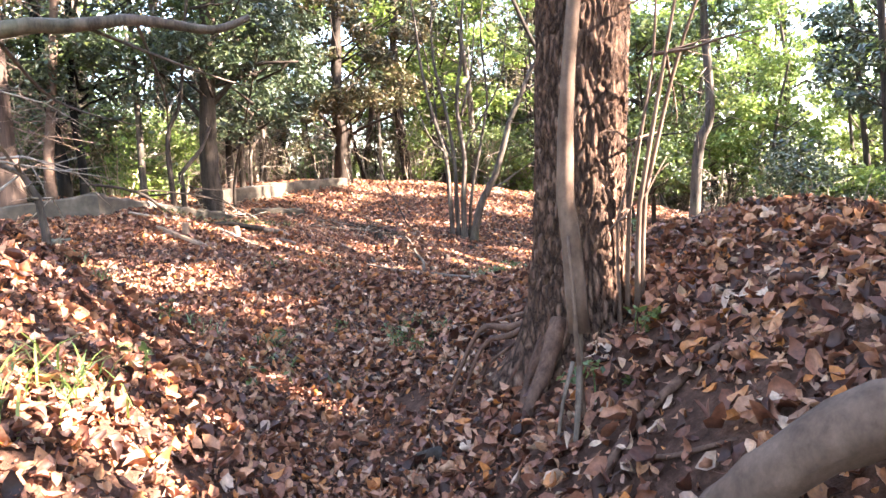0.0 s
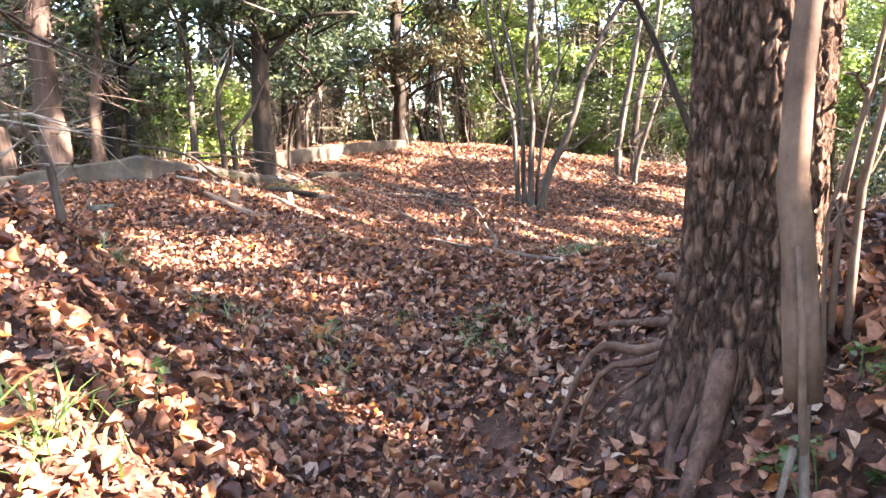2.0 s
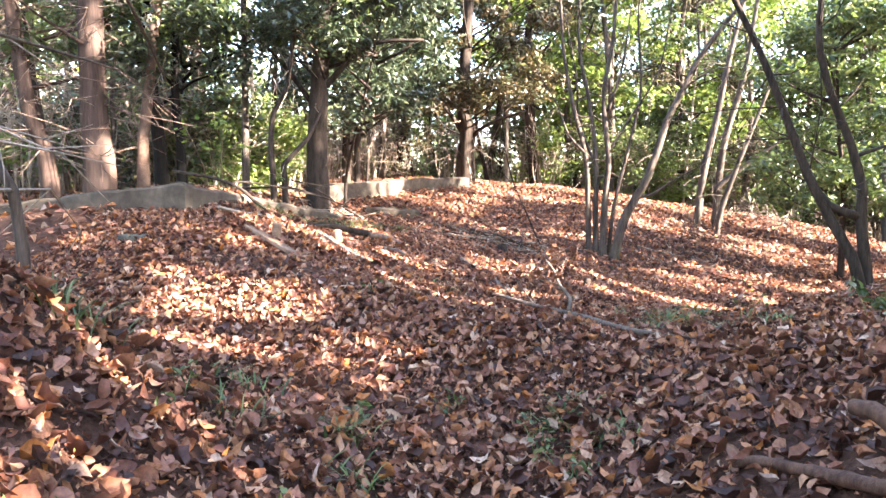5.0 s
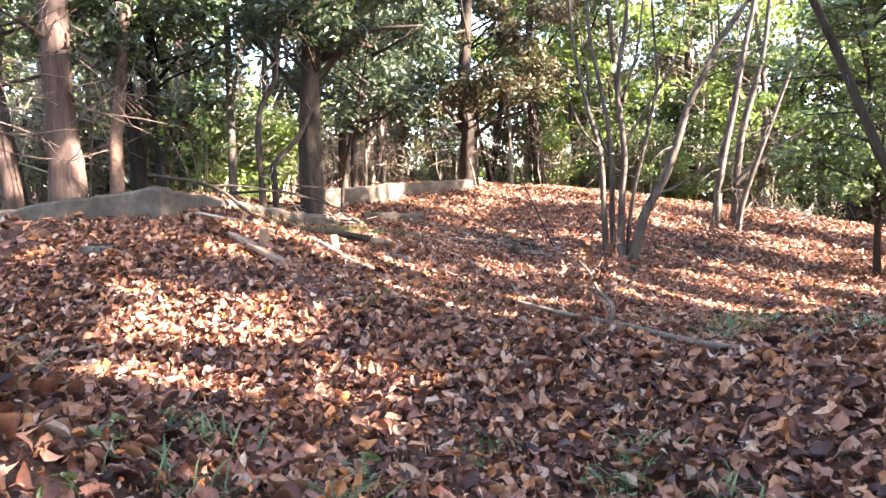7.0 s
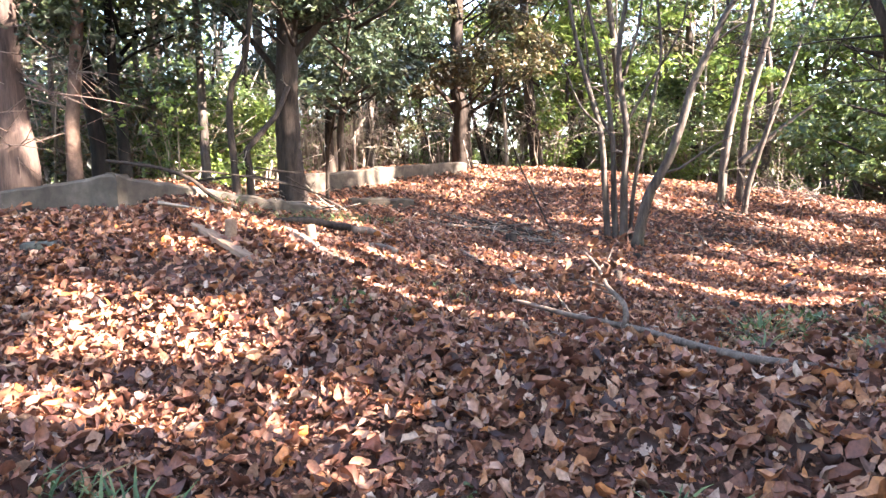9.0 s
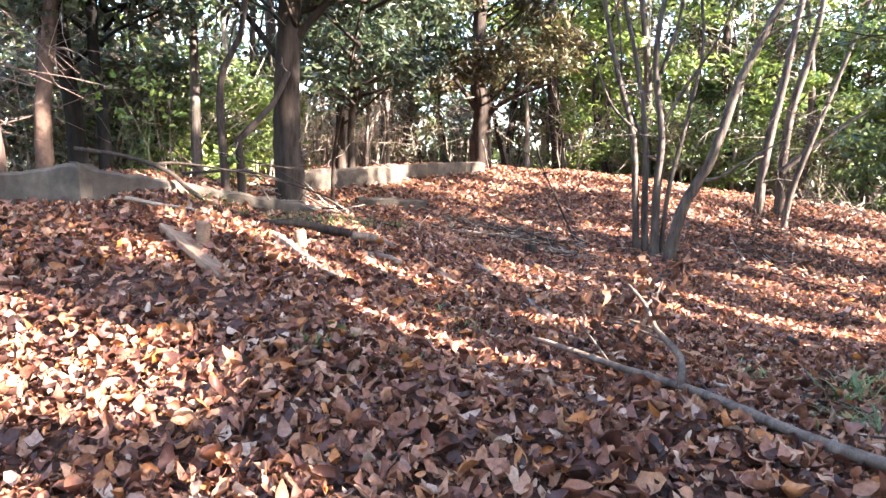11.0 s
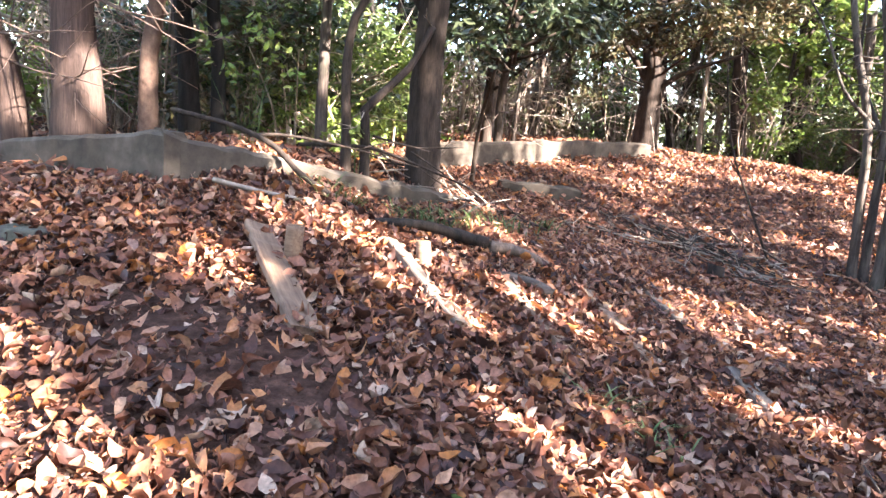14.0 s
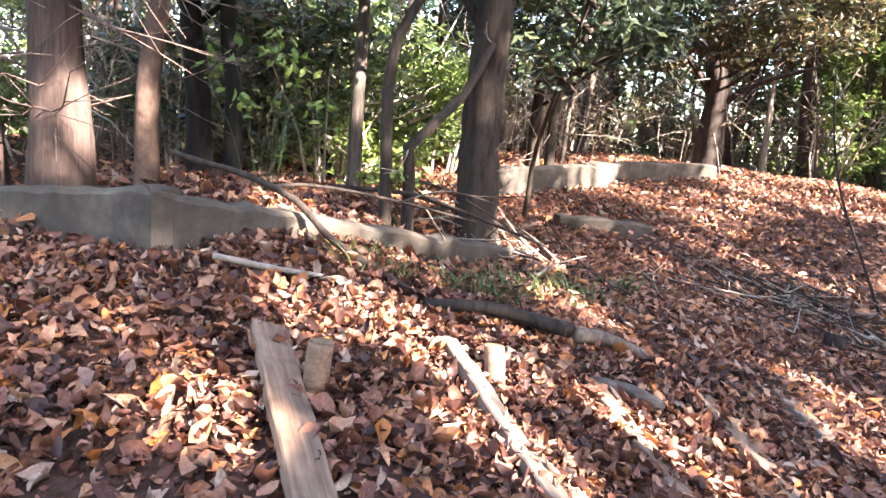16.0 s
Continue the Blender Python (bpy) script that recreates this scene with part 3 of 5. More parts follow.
# the clump of bare pale stems on the slope
tree("bare grey-brown tree with five stems from one foot",
     [(up([(0.28, 16.3, -0.12), (0.22, 16.32, 0.9), (0.16, 16.32, 1.8), (-0.02, 16.34, 2.5), (-0.16, 16.34, 3.0), (-0.36, 16.37, 4.0), (-0.46, 16.37, 5.0)], 6.6, (-0.3, 0)), 0.062, 0.016),
      (up([(0.42, 16.38, -0.13), (0.38, 16.38, 0.8), (0.37, 16.38, 1.5), (0.30, 16.40, 2.3), (0.16, 16.42, 3.1), (-0.05, 16.45, 4.1), (-0.08, 16.45, 5.0)], 6.5, (0.1, 0.2)), 0.06, 0.016),
      (up([(0.54, 16.22, -0.14), (0.55, 16.26, 0.9), (0.60, 16.28, 1.8), (0.50, 16.3, 2.6), (0.47, 16.3, 3.3), (0.60, 16.3, 4.2), (0.64, 16.29, 5.0)], 7.0, (0.2, 0)), 0.072, 0.02),
      (up([(0.72, 16.12, -0.15), (0.86, 16.12, 0.35), (1.01, 16.12, 0.81), (1.28, 16.1, 1.3), (1.5, 16.1, 1.95), (1.68, 16.08, 2.6), (1.93, 16.06, 3.15), (2.2, 16.03, 3.75), (2.5, 16.0, 4.2), (2.9, 15.98, 4.74)], 6.5, (1.2, 0)), 0.098, 0.026),
      (up([(0.64, 16.45, -0.12), (0.76, 16.42, 0.95), (0.98, 16.4, 2.0), (1.14, 16.4, 2.8), (1.19, 16.38, 3.3), (1.08, 16.36, 4.6)], 6.0, (0.1, 0.1)), 0.042, 0.014)],
     BARK_GREY, None, limbs=[([(0.55, 16.28, 2.8), (0.8, 16.25, 3.7), (0.94, 16.24, 5.0)], 0.035, 0.012), ([(1.11, 16.12, 1.08), (1.45, 16.05, 1.15), (1.8, 16.02, 1.4), (2.4, 16.0, 1.75)], 0.032, 0.01),
                             ([(1.95, 16.06, 3.2), (2.4, 16.0, 3.5), (3.0, 15.9, 3.6)], 0.024, 0.008), ([(0.2, 16.32, 1.9), (-0.2, 16.2, 2.3), (-0.5, 16.2, 3.0), (-0.9, 16.1, 3.6)], 0.026, 0.008),
                             ([(0.36, 16.4, 1.7), (0.0, 16.6, 2.6), (-0.1, 16.6, 3.6), (-0.4, 16.6, 5.0)], 0.03, 0.01), ([(0.6, 16.28, 2.0), (0.95, 16.3, 2.6), (1.5, 16.2, 3.6), (1.7, 16.2, 5.0)], 0.03, 0.01),
                             ([(2.2, 16.03, 3.75), (2.15, 16.0, 4.4), (2.0, 15.9, 5.4)], 0.022, 0.008)],
     twig_count=70, twig_len=1.3, twig_z=(1.5, 6.5), seed=21, sides=12, flare=1.5, twig_bark=BARK_GREY)
tree("leaning group of grey stems at the far side of the slope",
     [(up([(3.13, 20.52, -0.5), (3.3, 20.47, 1.63), (3.53, 20.41, 3.0), (3.74, 20.36, 4.4)], 6.5, (0.4, 0)), 0.11, 0.04),
      (up([(3.7, 20.99, -0.5), (3.85, 20.94, 2.24), (4.16, 20.84, 3.75), (4.31, 20.8, 4.5)], 6.5, (0.2, 0)), 0.10, 0.04),
      (up([(3.5, 19.9, -0.5), (3.63, 19.84, 0.71), (3.94, 19.75, 1.84), (4.18, 19.69, 2.6)], 5.0, (0.8, 0)), 0.075, 0.03)],
     BARK_GREY, None, limbs=[([(3.5, 20.4, 1.2), (4.4, 20.2, 2.0), (5.3, 20.0, 2.7)], 0.07, 0.02)], twig_count=50, twig_len=1.5, twig_z=(0.8, 6.0), seed=22, flare=1.3, twig_bark=BARK_GREY)
tree("two-stemmed crooked dark tree beyond the bank",
     [([foot_at(2.76, 9.7), (2.68, 9.7, 0.55), (2.61, 9.7, 1.0), (2.61, 9.7, 1.26), (2.46, 9.68, 1.73), (2.3, 9.66, 2.07), (2.1, 9.6, 2.59), (2.08, 9.6, 3.2), (2.2, 9.5, 4.6)], 0.062, 0.022),
      ([foot_at(2.70, 9.62), (2.56, 9.66, 0.55), (2.33, 9.7, 0.97), (2.1, 9.7, 1.40), (1.94, 9.7, 1.78), (1.67, 9.7, 2.42), (1.47, 9.68, 2.83), (1.2, 9.6, 3.3), (0.7, 9.4, 4.4)], 0.06, 0.022)],
     BARK_DARK, None, limbs=[([(2.61, 9.7, 1.0), (2.45, 9.7, 1.05), (2.3, 9.7, 1.12), (2.2, 9.7, 1.25)], 0.045, 0.035), ([(2.5, 9.69, 1.6), (2.9, 9.6, 1.75), (3.4, 9.5, 1.8)], 0.02, 0.008)],
     twig_count=26, twig_len=1.1, twig_z=(1.0, 4.2), seed=23, twig_bark=BARK_DARK)


tree("slim evergreen with drooping glossy leaves beyond the bank", [([foot_at(5.6, 17.6), (5.5, 17.5, 1.2), (5.2, 17.2, 2.6), (4.9, 16.9, 4.6)], 0.07, 0.02)], BARK_DARK,
     (46, 0.9, 4.8, 2.0, 170, 0.15), seed=24, twig_count=6, twig_len=0.8, twig_z=(1.0, 3.0))
tree("slim dark tree with hanging dark glossy foliage behind the wall", [(up([foot_at(-5.2, 17.9), (-5.2, 17.9, 2.2), (-5.0, 17.8, 3.4)], 8.0, (0.4, 0)), 0.085, 0.04)], BARK_DARK,
     (40, 2.9, 7.0, 2.2, 260, 0.14), seed=27, crown_material=DARKGREEN, twig_count=10, twig_len=1.2, twig_z=(0.8, 3.0))
tree("small evergreen with low dark leafy boughs beside the wall", [([foot_at(-4.75, 15.5), (-4.6, 15.3, 1.6), (-4.0, 14.4, 2.8), (-3.4, 13.7, 4.4)], 0.035, 0.012)], BARK_DARK,
     (26, 2.35, 4.6, 1.2, 130, 0.13), seed=28, crown_material=DARKGREEN, clump=(0.3, 0.3))


def plated_trunk():
    """The big tree on the bank: thick plated bark in long ridges, a spreading foot and bare roots down the eroded side."""
    rng = np.random.RandomState(31)
    cx, cy = 0.66, 3.88
    thing = root_at("tree", (cx, cy, 0.35), "big tree with thick plated bark and bare roots", "tree")
    rows, cols = 330, 220
    z = np.concatenate([np.linspace(-0.45, 3.0, rows - 30), np.linspace(3.15, 9.0, 30)])
    a = np.linspace(0, 2 * np.pi, cols, endpoint=False)
    Z, A = np.meshgrid(z, a, indexing="ij")
    R = 0.235 - 0.008 * Z + 0.10 * np.exp(-(Z + 0.05) / 0.25) * (0.7 + 0.5 * np.cos(6 * A + 0.6)) + 0.012 * np.sin(3 * A + Z) + 0.008 * np.sin(2 * A - 2.1 * Z)
    R = np.minimum(R, 0.46)
    plate = np.zeros_like(R)
    for k in range(rows):
        for j in range(cols):
            q = Vector((math.cos(a[j]) * 0.25 * 30, math.sin(a[j]) * 0.25 * 30, z[k] * 9.0))
            q += 0.5 * noise.noise_vector(q * 0.9)
            d, _ = noise.voronoi(q)
            plate[k, j] = min(1.0, (d[1] - d[0]) * 4.5) + 0.35 * noise.noise(q * 2.1)
    R = R + 0.026 * (plate - 0.6) * np.clip((Z + 0.1) * 3, 0.15, 1)
    lean = 0.02 * Z
    v = np.stack([np.cos(A) * R + lean, np.sin(A) * R, Z], -1).reshape(-1, 3)
    i, j = np.meshgrid(np.arange(rows - 1), np.arange(cols), indexing="ij")
    k = (j + 1) % cols
    f = np.stack([i * cols + j, i * cols + k, (i + 1) * cols + k, (i + 1) * cols + j], -1).reshape(-1, 4)
    child("trunk", mesh_from("trunk", v, f, BARK_PLATED, True), thing)
    for ang, ln, rad, drop in ((3.3, 0.26, 0.028, 0.42), (3.75, 0.30, 0.042, 0.62), (4.2, 0.22, 0.05, 0.5), (4.6, 0.2, 0.045, 0.45), (2.9, 0.5, 0.024, 0.24), (2.65, 0.6, 0.03, 0.16), (3.1, 0.3, 0.016, 0.45),
                               (5.0, 0.22, 0.035, 0.35), (3.95, 0.5, 0.018, 0.75), (2.75, 0.42, 0.014, 0.35)):
        p = [np.array([math.cos(ang) * 0.19, math.sin(ang) * 0.19, 0.12])]
        for s in (0.35, 0.7, 1.0):
            w = ang + 0.15 * rng.randn()
            x, y = math.cos(w) * (0.2 + ln * s), math.sin(w) * (0.2 + ln * s)
            low = gz(cx + x, cy + y) - 0.35
            p.append(np.array([x, y, max(low + 0.005, 0.1 - drop * s) if s < 1 else low - 0.04]))
        v, f = tube(p, [rad * 1.0, rad * 0.75, rad * 0.5, rad * 0.25], 9, 0.05, 0.09, rng.randint(999))
        child("root", mesh_from("root", v, f, ROOT, True), thing)
    for pts, rad in (([(0.60, 4.10, 0.55), (0.56, 4.45, 0.42), (0.44, 4.85, 0.30), (0.34, 5.08, 0.22), (0.27, 5.2, 0.08)], 0.032), ([(0.56, 4.05, 0.46), (0.50, 4.38, 0.34), (0.43, 4.62, 0.27), (0.34, 4.8, 0.10)], 0.022),
                     ([(0.50, 3.80, 0.55), (0.43, 3.98, 0.34), (0.33, 4.12, 0.20), (0.22, 4.05, 0.10), (0.15, 3.96, 0.0)], 0.055), ([(0.52, 3.66, 0.52), (0.42, 3.52, 0.30), (0.33, 3.40, 0.18), (0.26, 3.25, 0.03)], 0.048)):
        p = [np.array(q) - np.array([cx, cy, 0.35]) for q in pts]
        v, f = tube(p, np.linspace(rad, rad * 0.4, len(p)), 10, 0.04, 0.10, rng.randint(999))
        child("root", mesh_from("root", v, f, ROOT, True), thing)
    knob, kf = tube([np.array([0.0, 0.62, 0.12]), np.array([-0.03, 0.70, 0.19]), np.array([-0.07, 0.79, 0.23]), np.array([-0.11, 0.85, 0.22])], [0.026, 0.032, 0.024], 10, 0.04, 0.06, 5)
    child("root", mesh_from("root", knob, kf, ROOT, True), thing, "stubby cut root")
    cs = [np.array([rng.randn() * 1.3, rng.randn() * 1.3, 5.0 + 4.0 * rng.rand()]) for _ in range(22)]
    pos, nor, s = clumps(rng, cs, [0.6] * 22, 200, 0.12)
    v, f = leaves(pos, nor, s, rng)
    child("crown", mesh_from("crown", v, f, EVERGREEN), thing)


plated_trunk()
tree("smooth slender brown trunk growing close before a thick tree",
     [(up([(0.485, 3.02, 0.86), (0.46, 3.03, 0.98), (0.44, 3.04, 1.15), (0.445, 3.04, 1.41), (0.46, 3.03, 1.65)], 4.5, (0.3, 0.1)), 0.043, 0.02),
      ([(0.50, 2.98, 0.40), (0.46, 2.97, 0.62), (0.455, 2.98, 0.80), (0.44, 2.99, 1.0)], 0.012, 0.006)], BARK_SMOOTH, (8, 3.2, 4.8, 0.8, 120, 0.08), seed=32, sides=16, flare=1.0)
tree("bundle of thin reddish stems beside a thick trunk",
     [([foot_at(0.90, 3.65), (0.92, 3.64, 1.08), (0.97, 3.61, 1.42), (1.03, 3.58, 1.8), (1.15, 3.5, 2.6)], 0.016, 0.006),
      ([foot_at(0.86, 3.68), (0.88, 3.67, 1.07), (0.93, 3.65, 1.41), (0.99, 3.63, 1.8), (1.0, 3.6, 2.5)], 0.013, 0.005),
      ([foot_at(0.95, 3.74), (0.98, 3.74, 1.13), (1.06, 3.72, 1.5), (1.16, 3.69, 1.9), (1.4, 3.6, 2.6)], 0.015, 0.006),
      ([foot_at(0.82, 3.60), (0.80, 3.6, 1.0), (0.86, 3.55, 1.3), (0.96, 3.5, 1.7)], 0.009, 0.004)], BARK_SMOOTH, None, twig_count=12, twig_len=0.45, twig_z=(0.4, 2.0), twig_bark=BARK_SMOOTH, seed=33, sides=8, name="shrub", category="shrub")
tree("bent bare sapling on the bank beside the path",
     [([foot_at(-2.91, 5.2), (-2.91, 5.19, 0.95), (-2.93, 5.17, 1.22), (-3.0, 5.12, 1.4), (-3.15, 5.0, 1.5), (-3.3, 4.8, 1.9)], 0.032, 0.014)], BARK_GREY, None,
     twig_count=16, twig_len=0.9, twig_z=(0.3, 1.6), seed=34, sides=10, name="sapling", category="sapling")
tree("grey leaning tree standing beyond the bank", [(up([foot_at(5.3, 14.3), (5.42, 14.27, 1.65), (5.62, 14.17, 2.5), (5.5, 14.2, 4.4)], 7.0), 0.12, 0.05)], BARK_GREY,
     (14, 4.2, 7.5, 1.8, 220, 0.12), seed=35, twig_count=14, twig_len=1.6, twig_z=(1, 4.5))


# ---------------------------------------------------------------- timber steps
def board(label, a, b, width, thick, material, tilt, seed, name="step_board"):
    """A weathered board from a to b: sagging edges, rounded arrises, split ends."""
    a, b = Vector(a), Vector(b)
    rng = np.random.RandomState(seed)
    ln = (b - a).length
    bm = bmesh.new()
    n, rings = 14, []
    for i in range(n + 1):
        t = i / n
        w = width / 2 * (1 + 0.04 * rng.randn()) * (0.88 if i in (0, n) else 1)
        e, sag = 0.007, 0.004 * rng.randn()
        x = ln * t + (0.012 * rng.randn() if i in (0, n) else 0)
        prof = [(-w, -thick / 2), (-w, thick / 2 - e), (-w + e, thick / 2), (-w * 0.3, thick / 2 + 0.002 * rng.randn()), (w * 0.35, thick / 2 - 0.003), (w - e, thick / 2), (w, thick / 2 - e), (w, -thick / 2)]
        rings.append([bm.verts.new((x, y, z + sag)) for y, z in prof])
    for r, q in zip(rings, rings[1:]):
        for k in range(8):
            bm.faces.new((r[k], r[(k + 1) % 8], q[(k + 1) % 8], q[k]))
    bm.faces.new(rings[0][::-1])
    bm.faces.new(rings[-1])
    bmesh.ops.recalc_face_normals(bm, faces=bm.faces)
    me = bpy.data.meshes.new(name)
    bm.to_mesh(me)
    bm.free()
    me.materials.append(material)
    ob = new(name, me)
    x = (b - a).normalized()
    y = Vector((0, 0, 1)).cross(x).normalized()
    z = x.cross(y)
    ob.matrix_world = Matrix.Translation(a) @ Matrix((x, y, z)).transposed().to_4x4() @ pose(0, 0, 0, tilt, 0, 0)
    return tagged(ob, label, "step board", "boards of the timber steps")


def on(x, y, dz=0.0):
    return (x, y, gz(x, y) + dz)


board("long sunlit weathered plank edging a forest step", on(-4.10, 9.97, 0.05), on(-3.02, 8.98, 0.02), 0.165, 0.04, PLANK, -16, 1)
board("grey rotten split plank edging a forest step", on(-3.44, 10.58, 0.06), on(-2.60, 9.80, 0.045), 0.10, 0.05, OLDPLANK, -14, 2)
board("half-buried brown plank edging a forest step", on(-2.80, 11.10, 0.025), on(-2.12, 10.36, 0.015), 0.11, 0.05, PLANK, -14, 3)
board("half-buried brown plank edging a forest step", on(-2.26, 11.66, 0.025), on(-1.66, 10.95, 0.015), 0.12, 0.05, PLANK, -14, 4)
board("dark worn board end showing through fallen leaves", on(-1.2, 11.35, 0.02), on(-0.9, 10.75, 0.02), 0.12, 0.05, OLDPLANK, -10, 5)
board("dark worn board end showing through fallen leaves", on(-1.85, 12.3, 0.02), on(-1.55, 11.95, 0.02), 0.13, 0.05, OLDPLANK, -10, 6)


def stake(label, x, y, height, radius, lean, seed):
    """A round timber stake with a split, darker cut top."""
    thing = root_at("stake", on(x, y), label, "stake", "stakes of the timber steps")
    v, f = tube([(0, 0, -0.15), (lean[0] * 0.4, lean[1] * 0.4, height * 0.4), (lean[0], lean[1], height)], [radius * 1.02, radius, radius * 0.97], 18, 0.03, 0.012, seed)
    child("post", mesh_from("post", v, f, PLANK, True), thing)
    rng = np.random.RandomState(seed)
    bm = bmesh.new()
    c = bm.verts.new((lean[0], lean[1], height + 0.006))
    ring = [bm.verts.new((lean[0] + math.cos(k * 0.349) * radius * 0.95, lean[1] + math.sin(k * 0.349) * radius * 0.95, height + 0.003 + 0.008 * rng.rand())) for k in range(18)]
    for k in range(18):
        bm.faces.new((c, ring[k], ring[(k + 1) % 18]))
    part("cut_top", bm, ENDGRAIN, thing, "dark cracked end grain")


stake("short round timber stake beside the weathered plank", -3.66, 9.74, 0.22, 0.054, (0.0, 0.03), 1)
stake("sunlit timber stake leaning beside a rotten plank", -3.16, 10.52, 0.17, 0.052, (-0.04, 0.05), 2)
stake("small timber stake beside a half-buried plank", -2.10, 11.45, 0.07, 0.05, (0.0, 0.02), 3)


# ---------------------------------------------------------------- fallen wood
def branch(name, label, points, r0, r1, bark, side=(), seed=1, category="branch", sides=10, dead_leaves=0):
    """A fallen or leaning branch with its side shoots; points in the world."""
    rng = np.random.RandomState(seed)
    o = np.array(points[0], float)
    thing = root_at(name, points[0], label, category)
    v, f = tube([np.array(p) - o for p in points], [r0, r1], sides, 0.06, 0.06, seed)
    child("stem", mesh_from("stem", v, f, bark, True), thing)
    for pts, a, b in side:
        v, f = tube([np.array(p) - o for p in pts], [a, b], 7, 0.06, 0.06, rng.randint(999))
        child("shoot", mesh_from("shoot", v, f, bark, True), thing)
    if dead_leaves:
        cs = [np.array(s[0][-1]) - o for s in side] + [np.array(s[0][len(s[0]) // 2]) - o for s in side]
        pos, nor, s = clumps(rng, cs, [0.17] * len(cs), dead_leaves, 0.07, 1.0)
        v, f = leaves(pos, rng.randn(len(pos), 3), s, rng, 0.5, 0.6, True)
        tagged(child("withered_leaf", mesh_from("withered_leaf", v, f, CURLED), thing), kind="stuff")
    return thing


branch("fallen_branch", "long pale fallen branch with withered brown leaf sprays", [(-1.02, 8.93, 0.20), (-0.97, 8.9, 0.20), (-0.6, 8.66, 0.15), (-0.2, 8.2, 0.16), (0.11, 7.6, 0.19), (0.45, 7.3, 0.20), (1.0, 7.3, 0.17)], 0.012, 0.031, FALLEN,
       [([(-0.28, 8.3, 0.16), (-0.27, 8.42, 0.27), (-0.37, 8.6, 0.37), (-0.42, 8.7, 0.48), (-0.5, 8.78, 0.57)], 0.022, 0.008),
        ([(-0.42, 8.7, 0.46), (-0.34, 8.8, 0.53), (-0.30, 8.9, 0.6)], 0.008, 0.004),
        ([(-0.37, 8.62, 0.36), (-0.5, 8.85, 0.36), (-0.66, 9.05, 0.34)], 0.008, 0.004),
        ([(-0.33, 8.55, 0.32), (-0.45, 8.95, 0.30), (-0.40, 9.2, 0.32)], 0.008, 0.004),
        ([(-0.45, 8.95, 0.30), (-0.55, 9.2, 0.26), (-0.62, 9.4, 0.22)], 0.007, 0.003),
        ([(-0.6, 8.66, 0.16), (-0.75, 8.95, 0.30), (-0.85, 9.05, 0.42)], 0.008, 0.003)], 41, dead_leaves=15)
branch("fallen_log", "black rotten log with a broken pale end", [on(-3.78, 10.95, 0.05), on(-3.5, 11.15, 0.10), on(-3.25, 11.32, 0.12), on(-3.04, 11.44, 0.10)], 0.035, 0.05, ROTTEN, seed=42, category="log")
branch("fallen_log", "short pale broken log end on the leaves", [on(-3.02, 11.45, 0.08), on(-2.84, 11.62, 0.08), on(-2.64, 11.80, 0.03)], 0.052, 0.04, FALLEN, seed=43, category="log")
branch("fallen_log", "short cut log lying across the steps", [on(-2.82, 11.12, 0.03), on(-2.62, 11.2, 0.04), on(-2.45, 11.26, 0.04)], 0.035, 0.045, OLDPLANK, seed=44, category="log")
branch("fallen_stick", "thin pale stick lying on the leaves", [on(-4.62, 10.14, 0.12), on(-4.4, 10.4, 0.06), on(-4.15, 10.66, 0.03), on(-3.87, 10.88, 0.03), on(-3.6, 11.0, 0.02)], 0.02, 0.011, BARK_PALE, seed=45, category="stick")
branch("fallen_branch", "crooked dead branch arching over the concrete wall", [(-5.6, 10.75, 1.42), (-5.3, 10.72, 1.38), (-5.03, 10.79, 1.33), (-4.71, 10.9, 1.2), (-4.48, 10.95, 1.0), (-4.28, 11.0, 0.88), on(-3.75, 11.05, 0.04)], 0.018, 0.026, BARK_DARK,
       [([(-4.9, 10.85, 1.26), (-4.7, 11.1, 1.28), (-4.3, 11.5, 1.2), (-3.9, 11.9, 1.08)], 0.016, 0.006), ([(-4.3, 11.5, 1.2), (-4.1, 11.8, 1.28), (-3.8, 12.1, 1.2)], 0.008, 0.003)], 46)
branch("fallen_branch", "tangle of dead branches behind the concrete wall", [on(-5.3, 12.1, 0.1), (-4.95, 12.0, 1.2), (-4.4, 12.0, 1.2), (-3.9, 12.3, 1.02), (-3.6, 12.7, 0.85)], 0.022, 0.008, BARK_DARK,
       [([(-4.4, 11.95, 1.32), (-4.0, 12.0, 1.25), (-3.6, 12.2, 1.28)], 0.012, 0.003), ([(-4.1, 12.15, 1.2), (-3.9, 12.5, 1.0), (-3.7, 12.4, 0.85)], 0.010, 0.003), ([(-4.6, 12.0, 1.33), (-4.4, 12.3, 1.1), (-4.2, 12.4, 0.95)], 0.011, 0.003)], 47)
branch("leaning_stick", "thin dark bare stick leaning out of the leaves", [on(-0.7, 16.1, -0.05), (-1.09, 16.11, 0.87), (-1.33, 16.12, 1.41), (-1.5, 16.13, 2.1), (-1.6, 16.1, 2.9)], 0.018, 0.006, BARK_DARK,
       [([(-1.2, 16.1, 1.1), (-1.5, 16.0, 1.5), (-1.9, 15.9, 1.7)], 0.008, 0.003)], 48, category="stick")
branch("fallen_log", "smooth thick grey-brown log lying on the near bank", [on(0.5, 2.12, -0.04), (0.66, 1.98, 0.42), (0.75, 1.9, 0.55), (0.9, 1.79, 0.70), (1.3, 1.5, 0.94)], 0.062, 0.075, BARK_SMOOTH, seed=49, category="log", sides=18)
branch("exposed_root", "dark bare root crossing the eroded bank", [on(0.42, 2.5, 0.02), on(0.62, 2.7, 0.03), on(0.95, 2.85, 0.0), on(1.2, 2.95, -0.05)], 0.016, 0.022, ROOT, [([on(0.62, 2.7, 0.03), on(0.6, 2.45, 0.02), on(0.8, 2.3, 0.0)], 0.012, 0.008)], 50, category="root")
